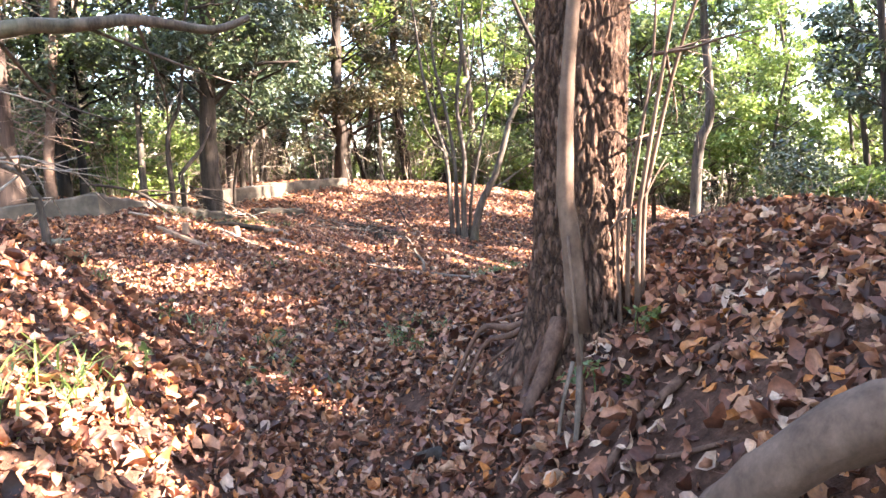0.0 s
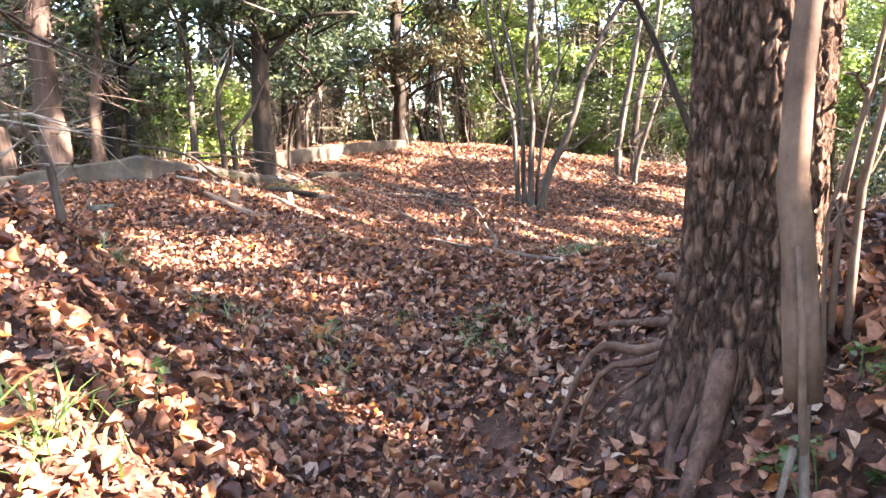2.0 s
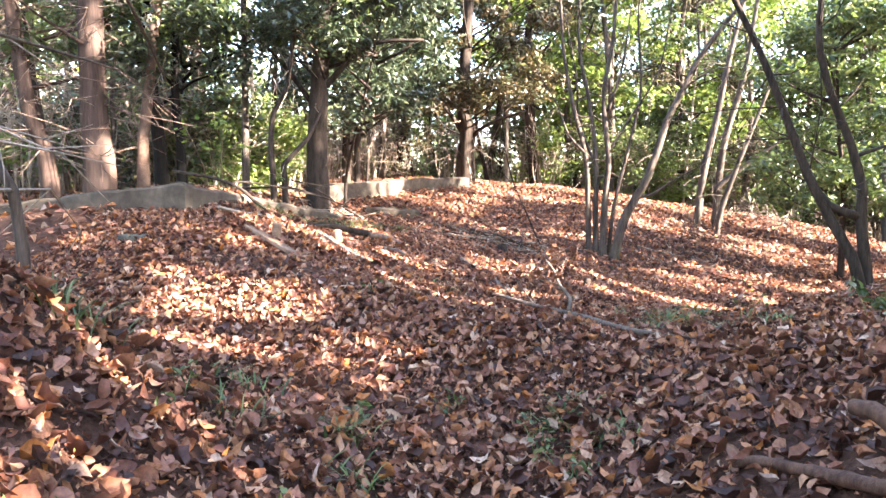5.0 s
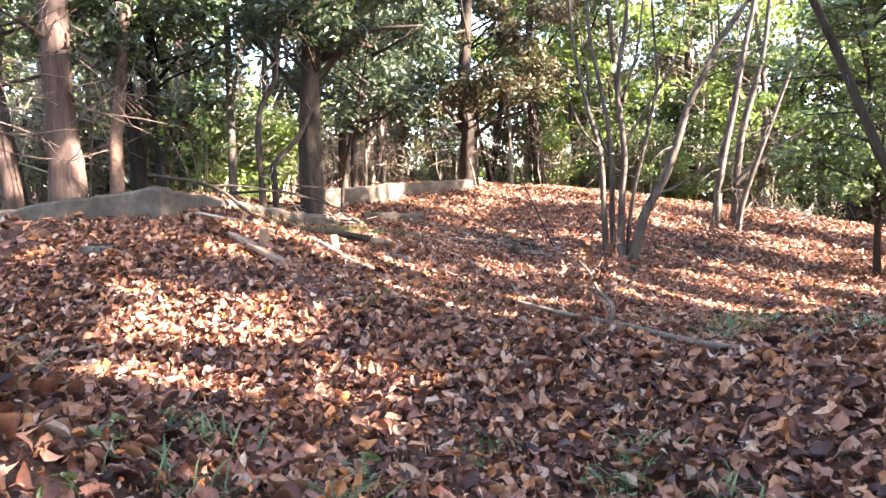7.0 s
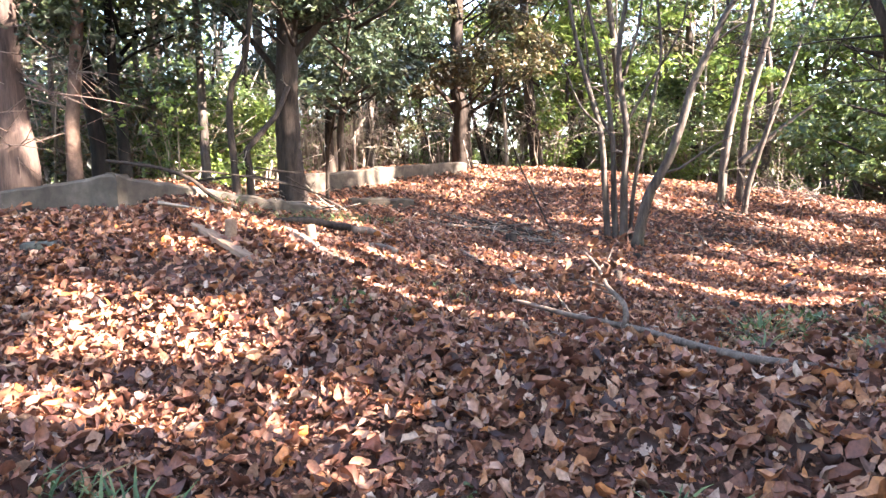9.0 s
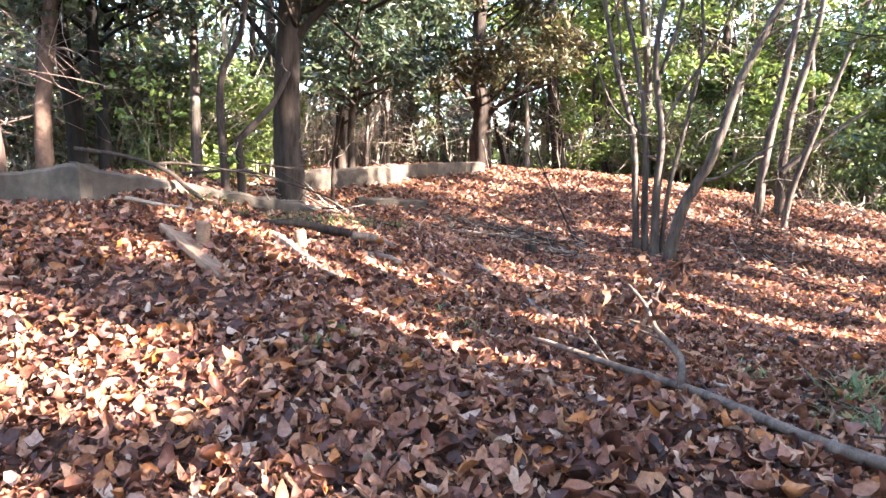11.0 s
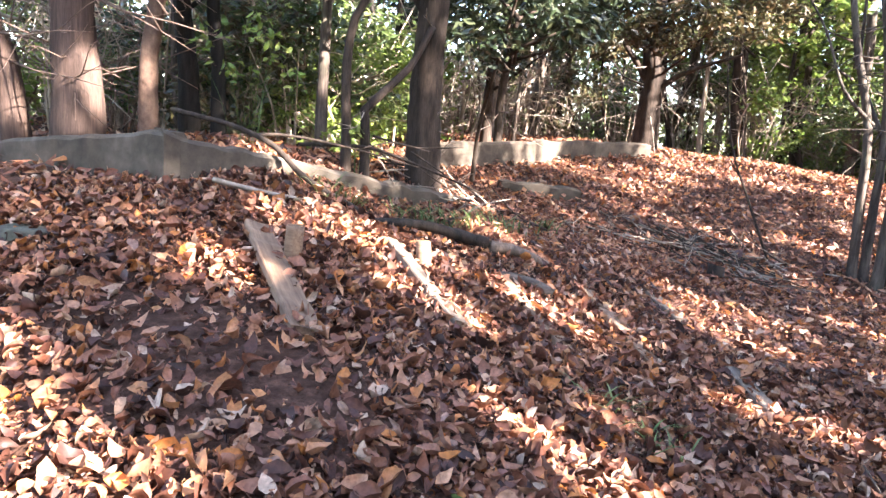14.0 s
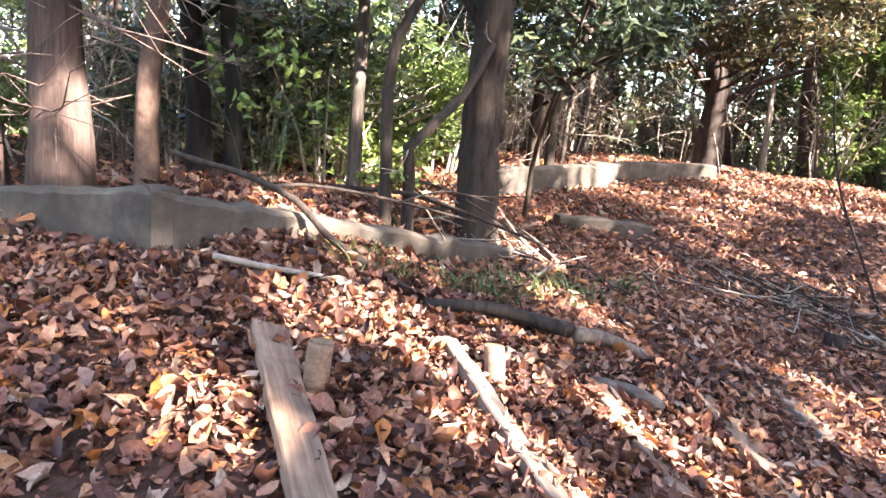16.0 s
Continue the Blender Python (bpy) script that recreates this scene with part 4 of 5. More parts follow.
branch("exposed_root", "brown hanging root on the bank below a slender trunk", [(0.485, 3.02, 0.78), (0.475, 2.98, 0.5), (0.45, 2.9, 0.32), on(0.42, 2.84, -0.02)], 0.015, 0.010, FALLEN, [([(0.45, 2.98, 0.5), (0.40, 2.94, 0.35), on(0.36, 2.9, -0.02)], 0.010, 0.006)], 51, category="root")
branch("exposed_root", "dark stub of root in the trodden path", [on(-0.05, 3.42, -0.02), on(-0.11, 3.5, 0.05), on(-0.2, 3.55, 0.03), on(-0.27, 3.55, -0.03)], 0.028, 0.034, ROTTEN, seed=52, category="root")
branch("bare_branch", "grey bare branch reaching over the path from the bank", [(-2.6, 3.1, 1.7), (-1.87, 3.27, 1.93), (-1.65, 3.38, 1.965), (-1.39, 3.5, 2.01), (-1.11, 3.64, 1.99), (-0.95, 3.72, 2.06)], 0.04, 0.016, BARK_GREY,
       [([(-1.6, 3.4, 1.97), (-1.3, 3.8, 1.85), (-1.1, 4.2, 1.8)], 0.010, 0.003), ([(-1.4, 3.5, 2.0), (-1.5, 4.0, 1.75), (-1.7, 4.5, 1.6)], 0.008, 0.003), ([(-1.9, 3.27, 1.9), (-1.95, 3.8, 1.7), (-1.8, 4.4, 1.62)], 0.010, 0.003)], 53)


def brush_pile(label, x, y, spread, count, seed, lift=0.15):
    rng = np.random.RandomState(seed)
    thing = root_at("brush_pile", on(x, y), label, "brush")
    o = np.array(on(x, y))
    for _ in range(count):
        p = np.array([x, y]) + rng.randn(2) * spread
        a = rng.rand() * 6.283
        ln = 0.4 + 0.9 * rng.rand()
        pts = []
        for t in (-0.5, 0, 0.5):
            q = p + np.array([math.cos(a), math.sin(a)]) * ln * t + rng.randn(2) * 0.05
            pts.append(np.array([q[0], q[1], gz(*q) + 0.02 + lift * rng.rand() * (1.5 if t > 0 else 0.5)]) - o)
        v, f = tube(pts, [0.011, 0.004], 5, 0.15, 0.05, rng.randint(999))
        child("stick", mesh_from("stick", v, f, BARK_DARK if rng.rand() < 0.6 else TWIG, True), thing)


brush_pile("pile of dead twigs and thin sticks on the slope", -1.85, 15.3, 0.6, 70, 61)
brush_pile("scattered dead twigs around a small stump", -1.1, 15.6, 0.45, 40, 62)
brush_pile("dark heap of dead branches at the far side of the slope", 5.2, 22.0, 0.6, 60, 67, 0.8)
brush_pile("few dead twigs below the clump of stems", 2.7, 17.0, 0.6, 26, 63, 0.3)
brush_pile("thin sticks lying near a fallen branch", 0.2, 8.6, 0.35, 16, 64, 0.06)
brush_pile("dry twigs at the foot of far stems", 3.2, 19.2, 0.6, 34, 65, 0.5)
brush_pile("dry broken twigs piled at a trunk foot", -4.0, 12.9, 0.4, 30, 66, 0.3)


def stump(label, x, y, r, h, seed):
    v, f = tube([(0, 0, -0.1), (0, 0, h * 0.5), (0.01, 0.01, h)], [r * 1.2, r, r * 0.9], 14, 0.03, 0.08, seed)
    ob = new("stump", mesh_from("stump", v, f, ROTTEN, True))
    ob.location = on(x, y)
    tagged(ob, label, "stump", "small stumps on the slope")


stump("small rotten stump among twigs", -1.35, 14.2, 0.09, 0.16, 1)
stump("small dark stump in the leaf litter", 0.05, 12.2, 0.05, 0.14, 2)
stump("small dark stump in the leaf litter", 1.15, 11.3, 0.05, 0.13, 3)
stump("small dark stump in the leaf litter", -0.2, 10.5, 0.04, 0.12, 4)
stump("small dark stump in the leaf litter", 0.6, 14.9, 0.06, 0.12, 5)


# ---------------------------------------------------------------- small plants
def grass_tuft(label, x, y, blades, length, seed, spread=0.08, material=None, name="grass_tuft"):
    rng = np.random.RandomState(seed)
    verts, faces = [], []
    for k in range(blades):
        b = np.append(rng.randn(2) * spread, 0)
        b[2] = gz(x + b[0], y + b[1]) - gz(x, y)
        a = rng.rand() * 6.283
        d = np.array([math.cos(a), math.sin(a), 0])
        s = np.array([-math.sin(a), math.cos(a), 0]) * 0.004 * (0.7 + 0.8 * rng.rand())
        ln = length * (0.5 + 0.7 * rng.rand())
        n0 = len(verts)
        for t, w in ((0, 1), (0.35, 1.2), (0.7, 0.9), (1.0, 0.1)):
            p = b + d * ln * (0.25 * t + 0.5 * t * t) + np.array([0, 0, ln * (t - 0.45 * t * t)])
            verts += [p - s * w, p + s * w]
        faces += [[n0 + 2 * i, n0 + 2 * i + 1, n0 + 2 * i + 3, n0 + 2 * i + 2] for i in range(3)]
    ob = new(name, mesh_from(name, np.array(verts), np.array(faces), material or HERB, True))
    ob.location = on(x, y)
    return tagged(ob, label, "grass", "grass tufts in the leaf litter", "stuff")


def herb(label, x, y, count, size, height, seed, spread=0.12, material=None, name="herb"):
    rng = np.random.RandomState(seed)
    thing = root_at(name, on(x, y), label, "plant")
    stems, tips = [], []
    for k in range(max(3, count // 10)):
        t = np.array([*(rng.randn(2) * spread), height * (0.6 + 0.6 * rng.rand())])
        stems.append(tube([np.array([t[0] * 0.3, t[1] * 0.3, -0.02]), t * np.array([0.6, 0.6, 0.6]), t], [0.004, 0.002], 4, 0.1, 0.0, k))
        tips.append(t)
    v, f = joined(stems)
    tagged(child("stalk", mesh_from("stalk", v, f, HERB, True), thing), kind="stuff")
    pos, nor, s = clumps(rng, tips, [spread * 0.7] * len(tips), count / len(tips), size, 0.8)
    v, f = leaves(pos, nor, s, rng, 0.5, 0.25, True)
    tagged(child("leaf", mesh_from("leaf", v, f, material or EVERGREEN), thing), kind="stuff")


for i, (x, y, n, ln) in enumerate([(-1.45, 5.6, 40, 0.20), (-1.25, 5.2, 30, 0.17), (-2.2, 5.9, 44, 0.2), (-1.9, 5.3, 36, 0.2), (-0.35, 6.1, 50, 0.17), (-0.15, 5.8, 40, 0.15), (-1.5, 9.6, 30, 0.2), (-1.75, 9.8, 26, 0.2),
                                  (0.6, 8.6, 60, 0.22), (1.0, 8.9, 60, 0.2), (0.4, 8.0, 40, 0.2), (0.2, 9.0, 40, 0.2), (-2.5, 5.0, 30, 0.25), (-1.75, 3.3, 40, 0.28), (-1.95, 3.0, 30, 0.3), (-2.7, 5.3, 30, 0.25),
                                  (1.4, 8.2, 60, 0.2), (0.9, 7.6, 40, 0.18), (-0.8, 5.0, 20, 0.12), (-3.1, 13.4, 50, 0.25), (-1.6, 8.0, 18, 0.15)]):
    grass_tuft("thin green grass tuft growing through dead leaves", x, y, n, ln, 200 + i)
for i, (x, y, ln) in enumerate([(-4.35, 11.0, 0.3), (-4.2, 11.25, 0.28), (-3.75, 11.9, 0.32), (-3.55, 12.05, 0.3), (-3.35, 12.2, 0.3), (-3.15, 12.45, 0.28), (-3.6, 11.8, 0.25), (-3.9, 11.75, 0.28)]):
    grass_tuft("tuft of light green bamboo grass beside the low wall", x, y, 34, ln, 300 + i, 0.09)
for i, (x, y, c, s, h) in enumerate([(-1.62, 3.75, 26, 0.06, 0.10), (-1.3, 4.6, 22, 0.05, 0.09), (-0.45, 5.75, 50, 0.035, 0.14), (-2.0, 5.0, 24, 0.05, 0.1), (-0.3, 5.4, 40, 0.035, 0.1), (-1.4, 5.9, 24, 0.05, 0.09),
                                     (-2.05, 7.9, 18, 0.05, 0.08), (0.7, 8.3, 50, 0.04, 0.2), (1.2, 8.5, 50, 0.04, 0.2), (-1.0, 6.3, 20, 0.04, 0.08), (1.9, 7.0, 60, 0.06, 0.35), (1.6, 6.9, 40, 0.06, 0.25)]):
    herb("low green seedling among the dead leaves", x, y, c, s, h, 400 + i)
herb("green leafy sprig at the foot of a slender trunk", 0.56, 3.05, 26, 0.05, 0.12, 431, 0.07)
herb("green leafy sprig beside the reddish stems", 0.82, 3.4, 20, 0.045, 0.12, 432, 0.06)
grass_tuft("tall bright green bamboo grass on the sunny bank", -1.72, 3.35, 14, 0.42, 433, 0.10, LIME)
grass_tuft("tall bright green bamboo grass on the sunny bank", -1.85, 2.95, 12, 0.38, 436, 0.10, LIME)
herb("green leafy climber at the crooked tree", -4.6, 12.0, 60, 0.06, 0.5, 434, 0.12, LIME)
herb("leafy young shrub behind the concrete wall", -5.35, 11.4, 110, 0.075, 0.9, 435, 0.25, LIME)


def flat_stone(label, x, y, a, c, seed):
    """A low, worn stone slab, mostly sunk into the leaves."""
    rng = np.random.RandomState(seed)
    rows = [(0.0, 0.016), (0.55, 0.015), (0.85, 0.012), (1.0, 0.0), (1.02, -0.08)]
    ang = np.linspace(0, 6.283, 26, endpoint=False)
    edge = 1 + 0.10 * np.sin(3 * ang + seed) + 0.06 * rng.randn(26)
    verts = [(a * r * e * math.cos(q), c * r * e * math.sin(q), z + 0.004 * rng.randn()) for r, z in rows for q, e in zip(ang, edge)]
    faces = [[i * 26 + k, i * 26 + (k + 1) % 26, (i + 1) * 26 + (k + 1) % 26, (i + 1) * 26 + k] for i in range(4) for k in range(26)]
    ob = new("flat_stone", mesh_from("flat_stone", np.array(verts), np.array(faces), STONE, True))
    ob.location = on(x, y, 0.02)
    tagged(ob, label, "stone")


flat_stone("dark flat mossy stone sunk in the leaves", -5.1, 9.22, 0.2, 0.24, 1)


branch("fallen_log", "short weathered grey log half hidden in leaves", [on(-4.40, 6.72, 0.03), on(-4.20, 6.80, 0.04), on(-4.0, 6.84, 0.03)], 0.03, 0.034, BARK_PALE, seed=54, category="log")


# ---------------------------------------------------------------- the woods all round
def forest_tree(seed, bark, leaf, height, low, spread, count, per, size, label, r0, clump=(0.4, 0.5)):
    rng = np.random.RandomState(seed)
    a, b = rng.randn(2) * 0.25, rng.randn(2) * 0.5
    pts = [(0, 0, 0), (a[0], a[1], height * 0.35), (a[0] + b[0] * 0.5, a[1] + b[1] * 0.5, height * 0.7), (b[0], b[1], height)]
    return tree(label, [(pts, r0, r0 * 0.35)], bark, (count, low, height + 0.8, spread, per, size), seed=seed, crown_material=leaf, twig_count=5, twig_len=1.5,
                twig_z=(1.0, low + 1), group="trees of the surrounding wood", sides=8, flare=1.2, clump=clump, fine=0.6)


def bush(seed, leaf, height, label, count=15, per=85, size=0.13):
    rng = np.random.RandomState(seed)
    stems = []
    for k in range(5):
        d = rng.randn(2) * 0.5
        stems.append(([(d[0] * 0.2, d[1] * 0.2, 0), (d[0] * 0.6, d[1] * 0.6, height * 0.5), (d[0] * 1.2, d[1] * 1.2, height)], 0.025, 0.008))
    return tree(label, stems, BARK_PALE, (count, 0.25, height + 0.2, 1.1, per, size), seed=seed, crown_material=leaf, twig_count=8, twig_len=1.0, twig_z=(0.2, height),
                sides=5, fine=0.4, name="bush", category="bush", group="bushes of the undergrowth")


def pole_tree(seed, bark, label, r0, height):
    rng = np.random.RandomState(seed)
    d = rng.randn(4) * 0.4
    return tree(label, [([(0, 0, 0), (d[0], d[1], height * 0.4), (d[2] * 1.6, d[3] * 1.6, height)], r0, r0 * 0.3)], bark, None, twig_count=16, twig_len=1.6, twig_z=(0.6, height), seed=seed,
                sides=6, fine=0.5, group="bare slim trees of the wood")


FOREST = [forest_tree(101, BARK_DARK, EVERGREEN, 9.0, 2.6, 2.6, 40, 100, 0.20, "evergreen oak with glossy green leaves in the wood", 0.16),
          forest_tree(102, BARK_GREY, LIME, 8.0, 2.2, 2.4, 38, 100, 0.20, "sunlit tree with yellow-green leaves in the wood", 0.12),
          forest_tree(103, BARK_DARK, DARKGREEN, 10.0, 3.0, 2.8, 42, 105, 0.20, "dark-leaved evergreen tree in the wood", 0.18),
          forest_tree(104, BARK_PALE, EVERGREEN, 7.5, 2.0, 2.2, 36, 100, 0.19, "pale-barked evergreen tree in the wood", 0.10),
          forest_tree(105, BARK_GREY, BROWNGREEN, 8.5, 2.8, 2.4, 34, 100, 0.19, "tree with browning green leaves in the wood", 0.14)]
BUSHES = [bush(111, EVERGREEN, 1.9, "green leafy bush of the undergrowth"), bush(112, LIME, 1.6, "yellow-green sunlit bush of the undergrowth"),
          bush(113, DARKGREEN, 2.4, "dark glossy bush of the undergrowth", 20), bush(114, BROWNGREEN, 1.5, "sparse brownish thicket of the undergrowth", 10, 90)]
POLES = [pole_tree(121, BARK_PALE, "thin pale bare tree in the wood", 0.06, 6.5), pole_tree(122, BARK_GREY, "thin grey bare tree with many twigs", 0.05, 5.5),
         pole_tree(123, BARK_DARK, "thin dark bare tree in the wood", 0.07, 7.0)]


def thicket(seed, bark, label, height, stems, twig_count):
    """A tangle of thin arching bare stems and twigs."""
    rng = np.random.RandomState(seed)
    rods = []
    for k in range(stems):
        d, e = rng.randn(2) * 0.45, rng.randn(2) * 0.7
        h = height * (0.6 + 0.5 * rng.rand())
        rods.append(([(d[0] * 0.6, d[1] * 0.6, 0), (d[0], d[1], h * 0.45), (d[0] + e[0], d[1] + e[1], h * (0.8 + 0.2 * rng.rand()))], 0.022, 0.007))
    return tree(label, rods, bark, None, twig_count=twig_count, twig_len=0.9, twig_z=(0.2, height), seed=seed, sides=5, fine=0.4, name="thicket", category="thicket", group="bare thickets of the wood", twig_bark=bark)


THICKETS = [thicket(131, BARK_PALE, "tangle of pale bare stems and twigs in the wood", 2.4, 9, 46), thicket(132, DRYTWIG, "tangle of reddish bare twigs in the wood", 1.9, 8, 52),
            thicket(133, BARK_PALE, "tall tangle of pale bare branches in the wood", 3.4, 8, 50)]


def scatter(models, count, seed, ok, gap, box):
    rng = np.random.RandomState(seed)
    placed, used = [], set()
    for _ in range(count * 30):
        if len(placed) >= count:
            break
        x, y = box[0] + (box[1] - box[0]) * rng.rand(), box[2] + (box[3] - box[2]) * rng.rand()
        if not ok(x, y) or any((x - p) ** 2 + (y - q) ** 2 < gap * gap for p, q in placed):
            continue
        placed.append((x, y))
        far = min(1.0, max(0.0, (math.hypot(x, y - 12) - 30) / 40))
        m = pose(x, y, gz(x, y) - 3.0 * far - 0.03, 0, 0, rng.rand() * 360) @ Matrix.Scale(0.8 + 0.45 * rng.rand(), 4)
        k = rng.randint(len(models))
        if k in used:
            t = copy_thing(models[k], m)
            t.scale = m.to_scale()
        else:
            models[k].matrix_basis = m
            used.add(k)


def behind_slope(x, y):
    if x < -5.5:
        return y > (10.5 if x < -8.6 else 13.2) + 0.25 * max(0, x + 9) and (x < -7.2 or y > 20)
    if x > 4.2:
        return y > (25.0 if x < 6 else 28.0)
    return y > 25.0


scatter(FOREST, 46, 5, lambda x, y: behind_slope(x, y) and y > 14, 2.1, (-20, 18, 12, 36))
scatter(FOREST[1:2], 11, 25, lambda x, y: behind_slope(x, y) and y > 24.5, 1.9, (-1, 15, 24.5, 33))
scatter(BUSHES, 100, 6, behind_slope, 1.1, (-18, 17, 12, 34))
scatter(BUSHES[:2], 22, 26, lambda x, y: behind_slope(x, y), 0.9, (1, 9, 24, 29))
scatter(POLES, 120, 7, behind_slope, 0.8, (-16, 15, 12, 32))
scatter(THICKETS, 80, 17, behind_slope, 0.8, (-14, 12, 13, 30))


# sun patches wanted on the ground, cut as gaps into the added canopy: centre, half length along the sun's way, half
# width
GAPS_NEAR = [(-3.2, 7.7, 0.85, 0.27), (-3.1, 6.85, 0.7, 0.11), (-1.85, 6.95, 0.35, 0.10), (-2.05, 4.25, 0.5, 0.11), (-1.85, 3.9, 0.35, 0.07), (-1.75, 2.95, 0.5, 0.2), (-1.9, 3.46, 0.25, 0.05),
             (-2.05, 4.75, 0.38, 0.12), (-1.55, 8.95, 0.75, 0.10), (-3.85, 9.35, 0.2, 0.12), (-4.2, 8.4, 0.35, 0.08), (-3.62, 10.5, 0.42, 0.15), (-3.18, 10.68, 0.22, 0.10),
             (-4.05, 10.15, 0.2, 0.07), (-2.9, 10.05, 0.28, 0.10), (-1.3, 4.42, 1.2, 0.28), (1.9, 4.6, 0.6, 0.18), (1.6, 5.3, 0.5, 0.13), (2.5, 5.6, 0.7, 0.2), (1.5, 3.8, 0.4, 0.12)]
GAPS_SLOPE = [(-2.45, 10.85, 0.35, 0.10), (-2.1, 11.4, 0.4, 0.12), (-1.25, 12.1, 0.5, 0.15), (-3.3, 12.1, 0.3, 0.12), (-4.95, 11.15, 0.3, 0.13), (-4.4, 11.95, 0.15, 0.10), (-3.9, 12.9, 0.3, 0.1), (-7.6, 11.2, 0.5, 0.14),
              (1.75, 13.2, 0.75, 0.32), (3.3, 13.3, 0.7, 0.35), (0.3, 12.1, 0.6, 0.17), (-0.2, 15.5, 0.6, 0.12), (-1.4, 12.75, 0.4, 0.1), (0.2, 13.7, 0.7, 0.14), (-0.8, 10.7, 0.5, 0.09), (1.9, 11.5, 0.9, 0.2)]
GAPS_FAR = [(-3.3, 18.5, 0.9, 0.28), (-1.75, 19.4, 1.3, 0.25), (-2.3, 16.8, 1.0, 0.22), (-2.6, 21.8, 1.0, 0.3), (-1.7, 20.7, 1.1, 0.25), (-2.8, 23.2, 1.4, 0.4), (1.1, 21.05, 1.5, 0.4), (0.3, 23.2, 2.4, 0.7),
            (3.2, 16.9, 1.8, 0.45), (4.5, 19.0, 2.2, 0.6), (5.5, 22.5, 3.2, 1.0), (2.6, 15.2, 1.4, 0.4), (0.8, 18.4, 1.4, 0.3), (6.0, 16.2, 2.0, 0.6), (-0.9, 17.6, 1.0, 0.16), (2.2, 19.8, 1.5, 0.35), (4.4, 14.3, 1.6, 0.35),
            (1.6, 17.6, 1.0, 0.2), (5.0, 12.6, 1.2, 0.3)]


# the same behind the wall and in the woods beyond the slope
GAPS_WOODS = [(-6.3, 14.5, 1.6, 0.7), (-7.2, 16.8, 2.0, 0.8), (-5.5, 19.0, 1.5, 0.45), (-8.0, 13.2, 1.0, 0.35), (-5.0, 22.0, 2.0, 0.7), (-7.0, 24.5, 3.0, 0.9), (-2.0, 26.2, 4.0, 1.0), (3.0, 27.5, 4.0, 1.2), (-6.0, 28.0, 4.0, 0.9)]


def shades(place, rng):
    """Which leaves stay: nearly all in the way of a wanted sun patch are cut."""
    zg = np.full(len(place), 0.3)
    for _ in range(4):
        x = place[:, 0] - SUN_DIR.x / SUN_DIR.z * (place[:, 2] - zg)
        y = place[:, 1] - SUN_DIR.y / SUN_DIR.z * (place[:, 2] - zg)
        zg = np.clip(terrain(x, y), -1.0, 1.6)
    near = np.full(len(place), 9.0)
    for cx, cy, a, c in GAPS_NEAR + GAPS_SLOPE + [(p, q, 1.2 * m, 1.35 * k) for p, q, m, k in GAPS_FAR] + GAPS_WOODS:
        u = (x - cx) * 0.973 - (y - cy) * 0.232
        v = (x - cx) * 0.232 + (y - cy) * 0.973
        near = np.minimum(near, (u / (a + 0.16)) ** 2 + (v / (c + 0.13)) ** 2)
    return near > 0.85 + 0.4 * rng.rand(len(place))


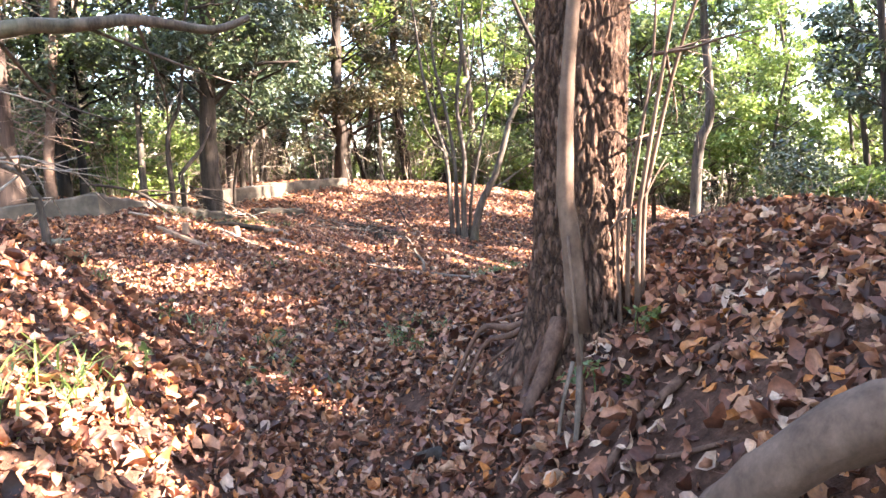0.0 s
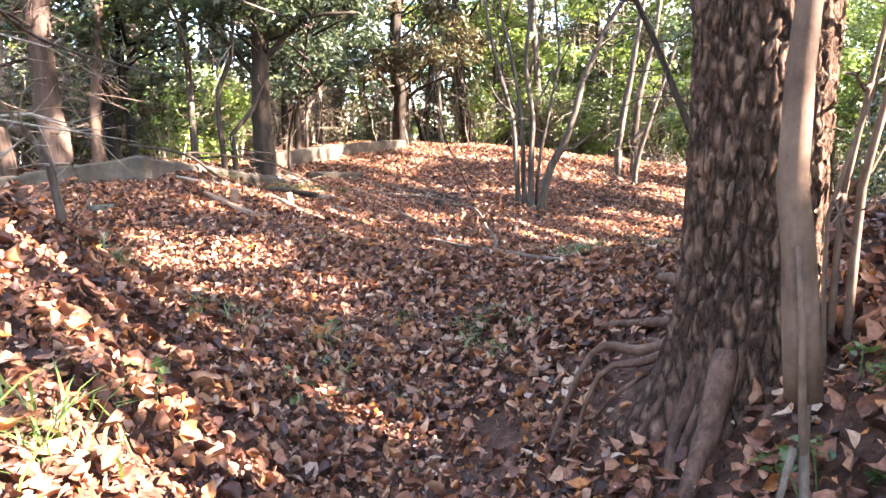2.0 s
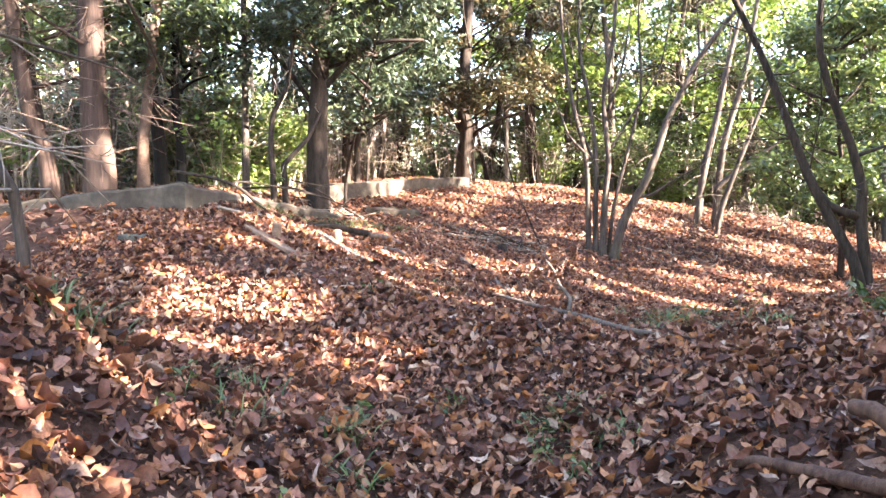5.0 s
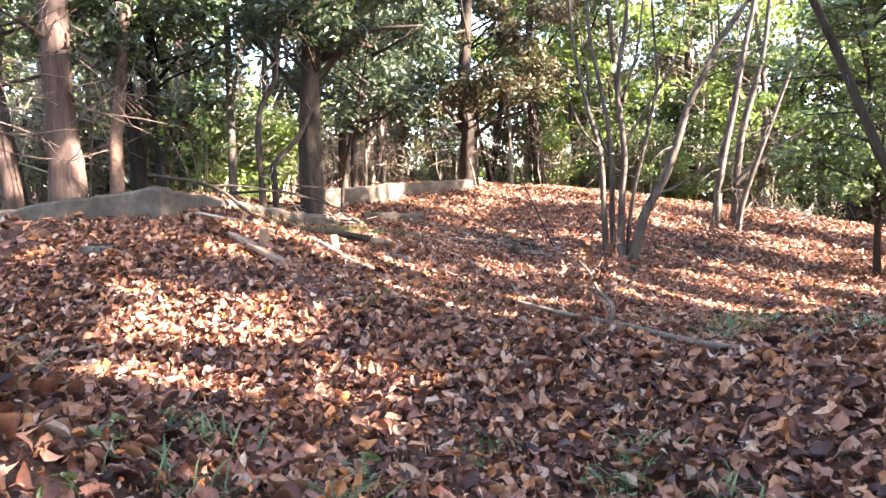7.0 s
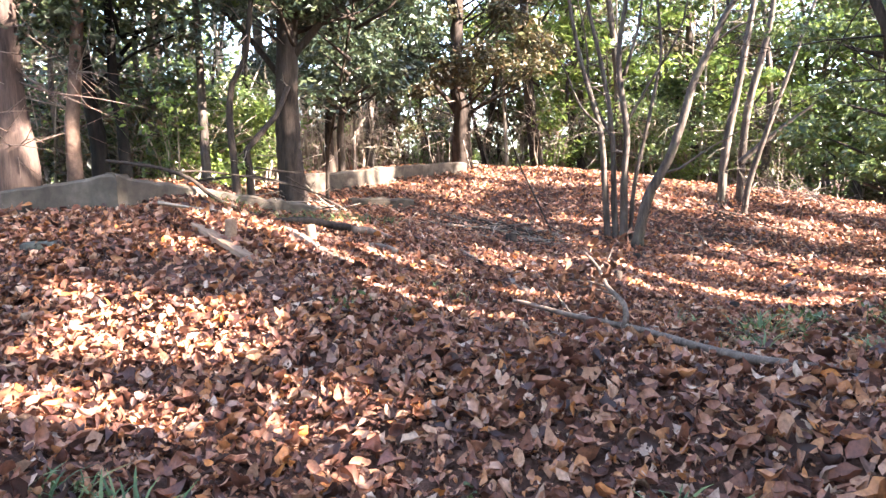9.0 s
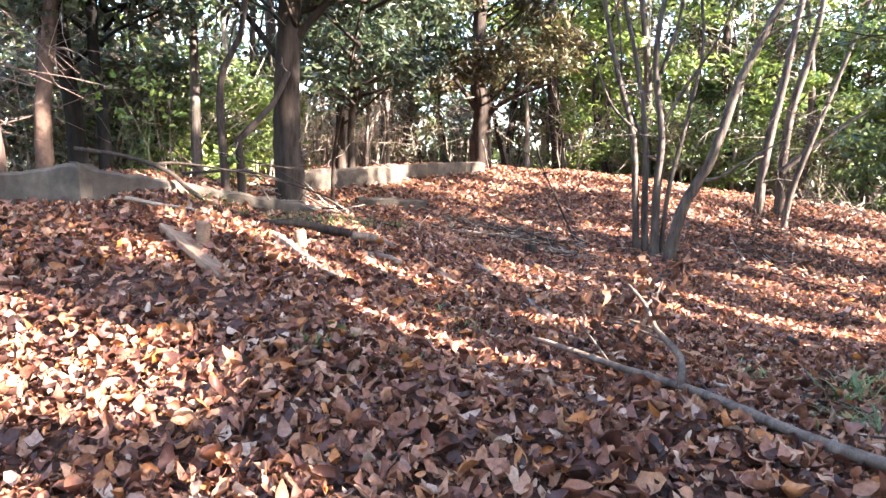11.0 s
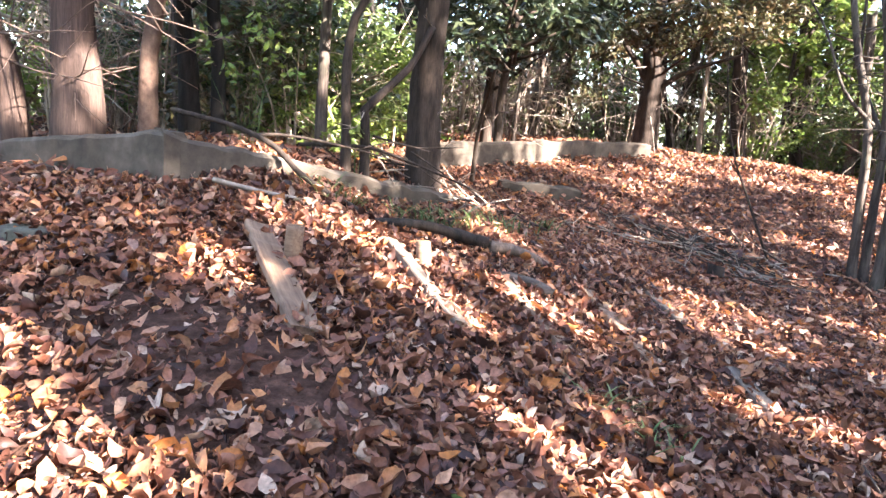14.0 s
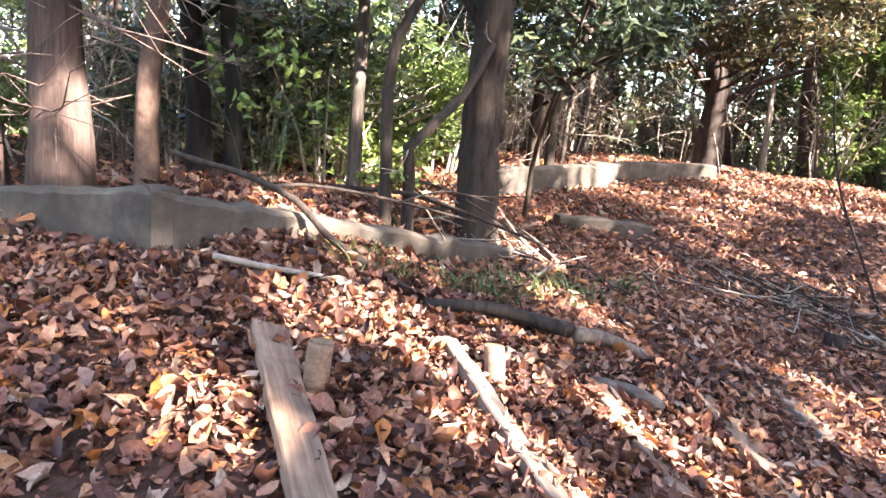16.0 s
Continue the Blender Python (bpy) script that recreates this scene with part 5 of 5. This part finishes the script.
# trees added mostly out of view, to throw dappled shade on path and slope
def shade_tree(x, y, seed):
    rng = np.random.RandomState(seed)
    height = (15.0 if x < 15 else 12.0) + 3.0 * rng.rand()
    d = rng.randn(2) * 0.3
    z = gz(x, y)
    bark, leaf = ((BARK_GREY, EVERGREEN), (BARK_DARK, BROWNGREEN), (BARK_DARK, DARKGREEN))[seed % 3]
    tree("tall tree added to shade the slope", [([(x, y, z), (x + d[0], y + d[1], z + height * 0.5), (x + 2 * d[0], y + 2 * d[1], z + height)], 0.13, 0.05)], bark,
         (56, 2.6, height + 0.8, 2.5, 110, 0.26), seed=seed, crown_material=leaf, sides=9, clump=(0.45, 0.45), fine=0.6, group="trees shading the slope", keep=shades)


def canopy():
    rng = np.random.RandomState(8)
    k = 0
    for gy in np.arange(-6.5, 23, 2.9):
        for gx in np.arange(5.0, 24.0, 3.3):
            x, y = gx + rng.rand() * 1.4, gy + rng.rand() * 1.4
            if x > (0.68 if y < 15 else 0.52) * y + 2.6 and x - 0.45 * y < 17.5 and (y < 15.5 or x < 0.68 * y + 3.5 or rng.rand() < 0.5):
                k += 1
                shade_tree(x, y, 500 + k)


canopy()
scatter(BUSHES, 16, 32, lambda x, y: x > 0.35 * y + 2.5, 1.2, (7.5, 15, 13, 22))
scatter(BUSHES[:3], 26, 33, lambda x, y: x > 0.42 * y + 2.0, 1.1, (8, 18, 17, 28))
scatter(FOREST[:4], 18, 34, lambda x, y: x > 0.35 * y, 1.9, (8, 24, 26, 36))
scatter(BUSHES, 16, 13, lambda x, y: x < -6.3 or y < 15, 0.9, (-8.5, -5.6, 13.6, 18.6))
scatter(BUSHES[:2], 14, 12, lambda x, y: x > 0.7 * y + 2.5, 1.4, (6, 14, 4, 14))
scatter(FOREST, 14, 15, lambda x, y: (y < -6 or x < -10) and x < 3, 2.8, (-20, 3, -14, 13))


def far_woods(seed, n, material, label):
    rng = np.random.RandomState(seed)
    a = rng.rand(n) * 2 * math.pi
    r = 34 + 20 * rng.rand(n)
    top = 8 + 3.0 * np.sin(5 * a + seed) + 2.0 * np.sin(13 * a + 1) + 1.5 * np.sin(29 * a)
    z = -3.5 + (top + 3.5) * rng.rand(n) ** 0.8
    c = np.stack([r * np.cos(a), 12 + r * np.sin(a), z], -1)
    c += 0.8 * rng.randn(n, 3)
    v, f = leaves(c, rng.randn(n, 3) + np.array([0, 0, 0.5]), 0.75 * (0.5 + rng.rand(n)), rng, 0.6, 0.2)
    tagged(new("far_woods", mesh_from("far_woods", v, f, material)), label, "woods", kind="stuff")


far_woods(77, 15000, EVERGREEN, "distant green woods closing the view behind the trees")
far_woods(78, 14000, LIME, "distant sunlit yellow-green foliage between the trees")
